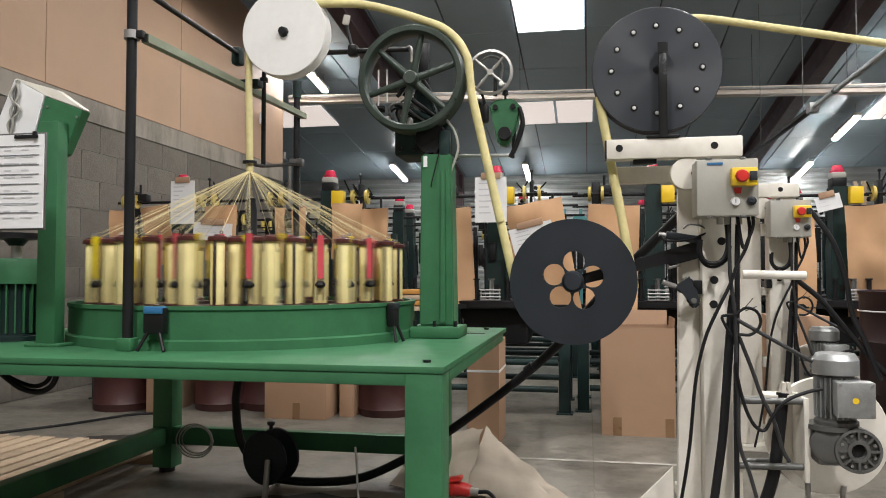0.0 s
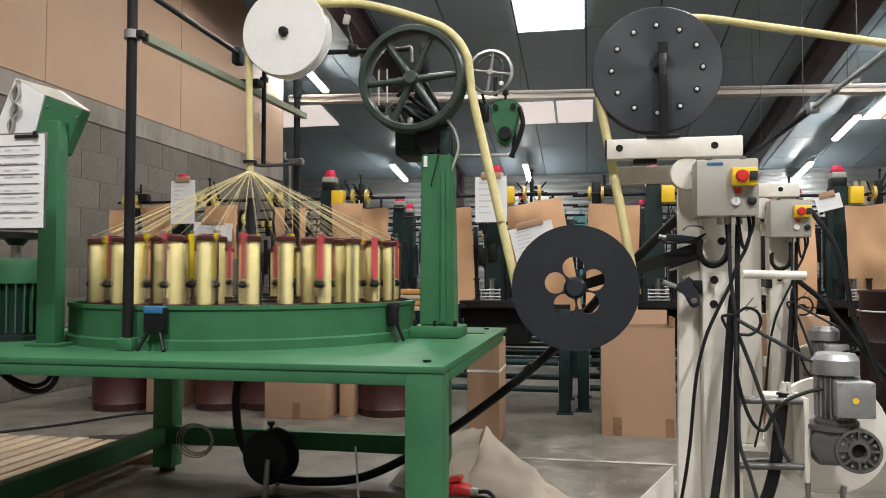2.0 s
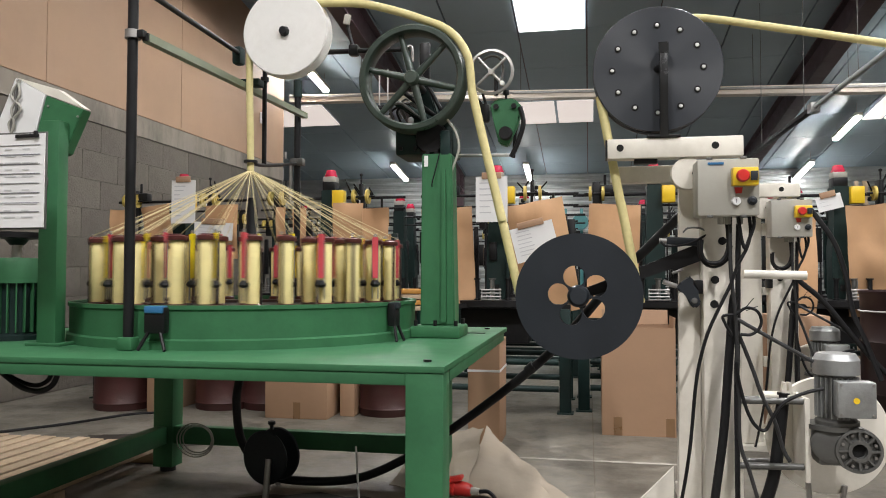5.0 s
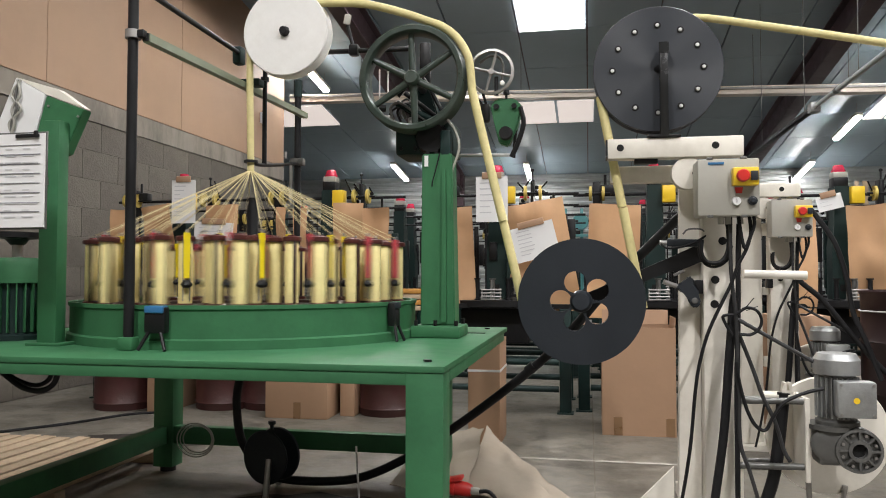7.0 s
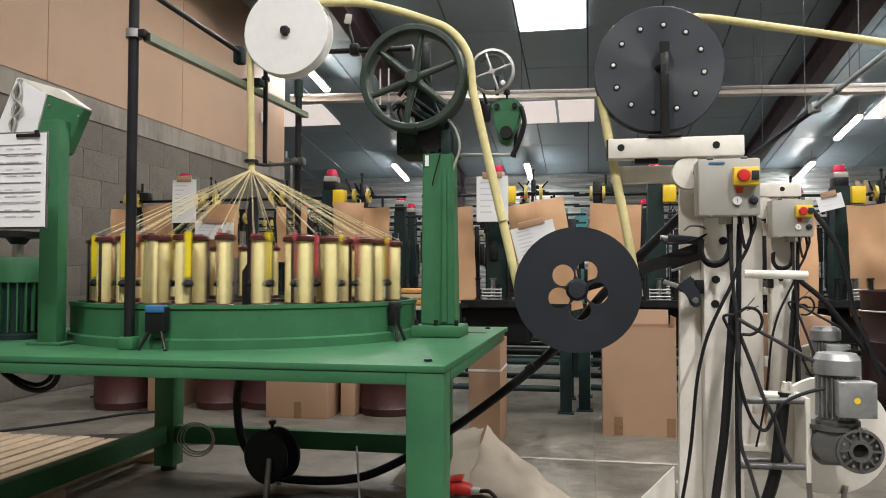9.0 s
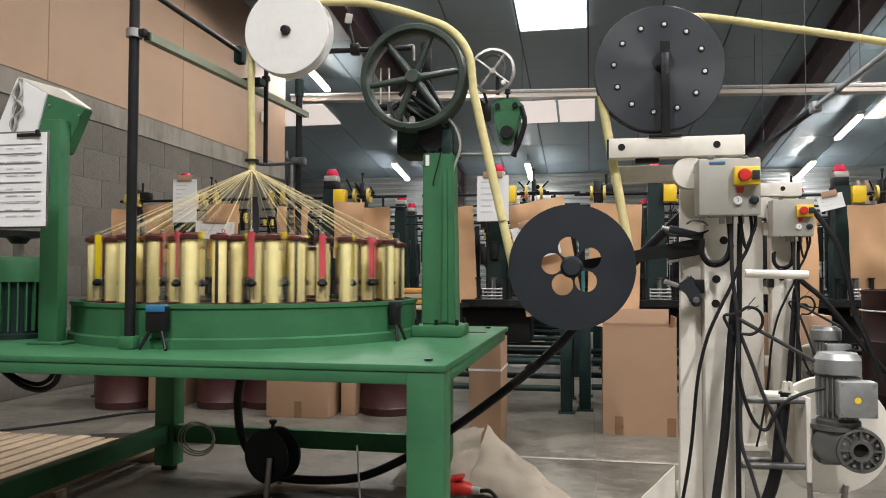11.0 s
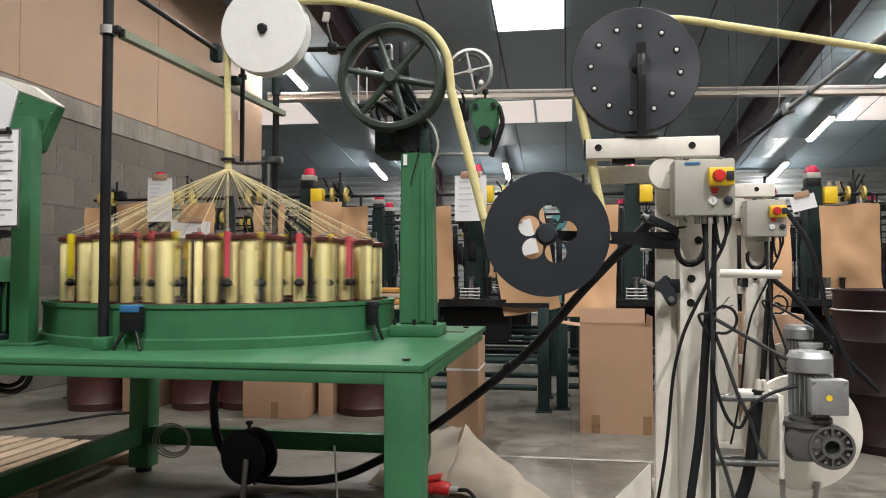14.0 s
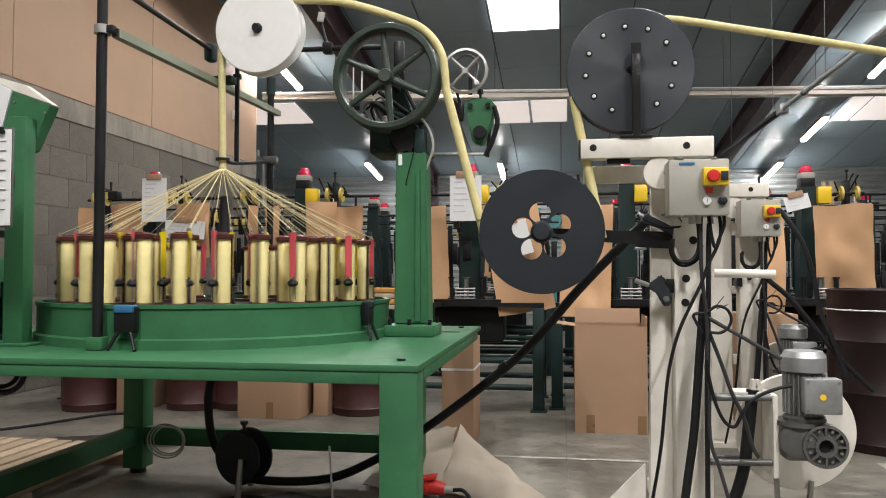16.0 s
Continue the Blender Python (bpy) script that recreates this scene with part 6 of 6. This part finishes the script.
part("hose", sweep([(1.36, 5.05, 1.56), (1.407, 5.05, 1.499), (1.506, 5.05, 1.336), (1.57, 5.05, 1.122), (1.60, 5.04, 0.909), (1.664, 5.02, 0.732), (1.74, 5.0, 0.50)], 0.021, 12, flat=0.6), RUBBER, h3)
part("hose", sweep([(1.25, 5.05, 1.15), (1.316, 5.05, 1.086), (1.433, 5.05, 0.979), (1.565, 5.04, 0.802), (1.728, 5.02, 0.592), (1.888, 5.0, 0.421)], 0.017, 12), RUBBER, h3)
wr = thing("floor_cable", (-3.5, 5.0, 0), "black cable lying across the floor", "cable")
part("cable", sweep([(-4.2, 4.70, 0.011), (-3.9, 5.1, 0.011), (-3.66, 5.55, 0.011), (-3.45, 5.68, 0.011)], 0.010, 8), RUBBER, wr)
st2 = thing("loose_rod", (-1.05, 3.2, 0), "thin pale rod leaning under the bench", "rod")
part("rod", rod((-1.0, 3.25, 0.0), (-1.04, 3.30, 0.36), 0.005, 8), PAPER, st2)
st3 = thing("loose_rod", (-2.2, 2.45, 0), "thin pale wire leaning against the stretcher", "rod")
part("rod", sweep([(-2.12, 2.40, 0.005), (-2.09, 2.42, 0.09), (-2.045, 2.44, 0.17)], 0.0035, 8), PAPER, st3)
cl = thing("wire_coil", (-2.2, 4.03, 0.2), "loose coil of pale wire hung on the stretcher", "wire coil")
for k in range(3):
    pts = [(-2.20 + (0.09 + 0.012 * k) * math.cos(a * math.pi / 6), 3.985 - 0.012 * k, 0.20 + (0.075 + 0.01 * k) * math.sin(a * math.pi / 6)) for a in range(13)]
    part("turn", sweep(pts, 0.004, 6, 3), GREY_BOX, cl)

# ---- wall pieces ----
def pieces(name, w, h, rows, x, material, parent, y0, y1, z0, gap, stagger, depth=0.014):
    me = None
    for r in range(rows):
        y = y0 - (w / 2 if (stagger and r % 2) else 0)
        while y < y1 - 0.01:
            a, b = max(y, y0), min(y + w, y1)
            if b - a > 0.05:
                full = abs((b - a) - w) < 1e-6
                if full and me:
                    o = new(name, me)
                else:
                    bm = box((0, 0, 0), (depth, b - a - gap, h - gap), 0.004)
                    o = finish(name, bm, material, 0)
                    if full:
                        me = o.data
                o.parent = parent
                o.location = (x, (a + b) / 2, z0 + h * (r + 0.5))
            y += w


pieces("block", 0.60, 0.306, 9, WX - 0.006, BLOCK, wall_west, 4.2, 12.10, 0.004, 0.004, True, 0.007)
pieces("wall_panel", 2.45, 3.86, 1, WX - 0.002, PANEL, wall_west, 1.44, 12.10, 3.004, 0.008, False, 0.02)


# ---- everything that moves ----
def local(ob, parent, x, z, ry):
    o = ORIGIN[parent]
    return pose(x - o.x, ob.location.y, z - o.z, 0, ry, 0)


def lerp(rows, t):
    for (t0, a), (t1, b) in zip(rows, rows[1:]):
        if t <= t1:
            return a + (b - a) * (t - t0) / (t1 - t0)
    return rows[-1][1]


def reel_place(t):
    a = radians(lerp(REEL_ANGLES, t))
    return ARM_X - ARM_R * math.cos(a), ARM_Z - ARM_R * math.sin(a)


def motions():
    steps = [i / 2 for i in range(33)]
    walk(wheel, [(t, local(wheel, mc, WCX, WCZ, 6.4 * t)) for t in steps])
    walk(roller, [(t, local(roller, mc, QX, QZ, 7.4 * t)) for t in steps])
    walk(hand, [(t, local(hand, mc, HCX, HCZ, -16.7 * t)) for t in steps])
    walk(disc, [(t, local(disc, stand, 0.305, 2.046, -lerp(DISC_TURN, t))) for t in sorted(set(steps) | {7.6, 14.8})])
    a0 = REEL_ANGLES[0][1]
    walk(arm, [(t, local(arm, stand, ARM_X, ARM_Z, -lerp(REEL_ANGLES, t))) for t in steps])
    walk(reel, [(t, local(reel, stand, *reel_place(t), -lerp(REEL_SPIN, t))) for t in steps])
    wl, ll, l2, rl, r2 = [], [], [], [], []
    for t in steps:
        x, z = reel_place(t)
        wl.append((t, local(wrap, rope, x, z, 0)))
        for top, off, up, low, sa, sb in ((LEFT_TOP, -0.262, ll, l2, strand_l, strand_l2), (RIGHT_TOP, 0.262, rl, r2, strand_r, strand_r2)):
            dx, dz = x + off - top.x, z - top.z
            ry = math.degrees(math.atan2(-dx, -dz))
            up.append((t, local(sa, rope, top.x, top.z, ry)))
            low.append((t, local(sb, rope, x + off, z, ry)))
    for ob, rows in ((wrap, wl), (strand_l, ll), (strand_l2, l2), (strand_r, rl), (strand_r2, r2)):
        walk(ob, rows)
    dt = GEAR_TIME / 4
    times = [0.0]
    while times[-1] + dt < 16.0:
        times.append(times[-1] + dt)
    times.append(16.0)
    for (c, k, way), (yn, _, _) in zip(CARRIERS, YARNS):
        cr_rows, y_rows, end_rows = [], [], []
        for t in times:
            x, y, head = carrier_at(t, k, way)
            cr_rows.append((t, pose(x, y, CARRIER_Z, 0, 0, math.degrees(head))))
            e = Vector((x, y, CARRIER_Z + 0.300))
            e += Vector((math.cos(head), math.sin(head), 0)) * 0.044
            q = (APEX - e).to_track_quat("Z", "Y").to_matrix().to_4x4()
            y_rows.append((t, Matrix.Translation(e) @ q))
            end_rows.append((t, pose(0, 0, (APEX - e).length)))
        walk(c, cr_rows)
        walk(yn, y_rows)
        walk(yn.children[0], end_rows)


motions()
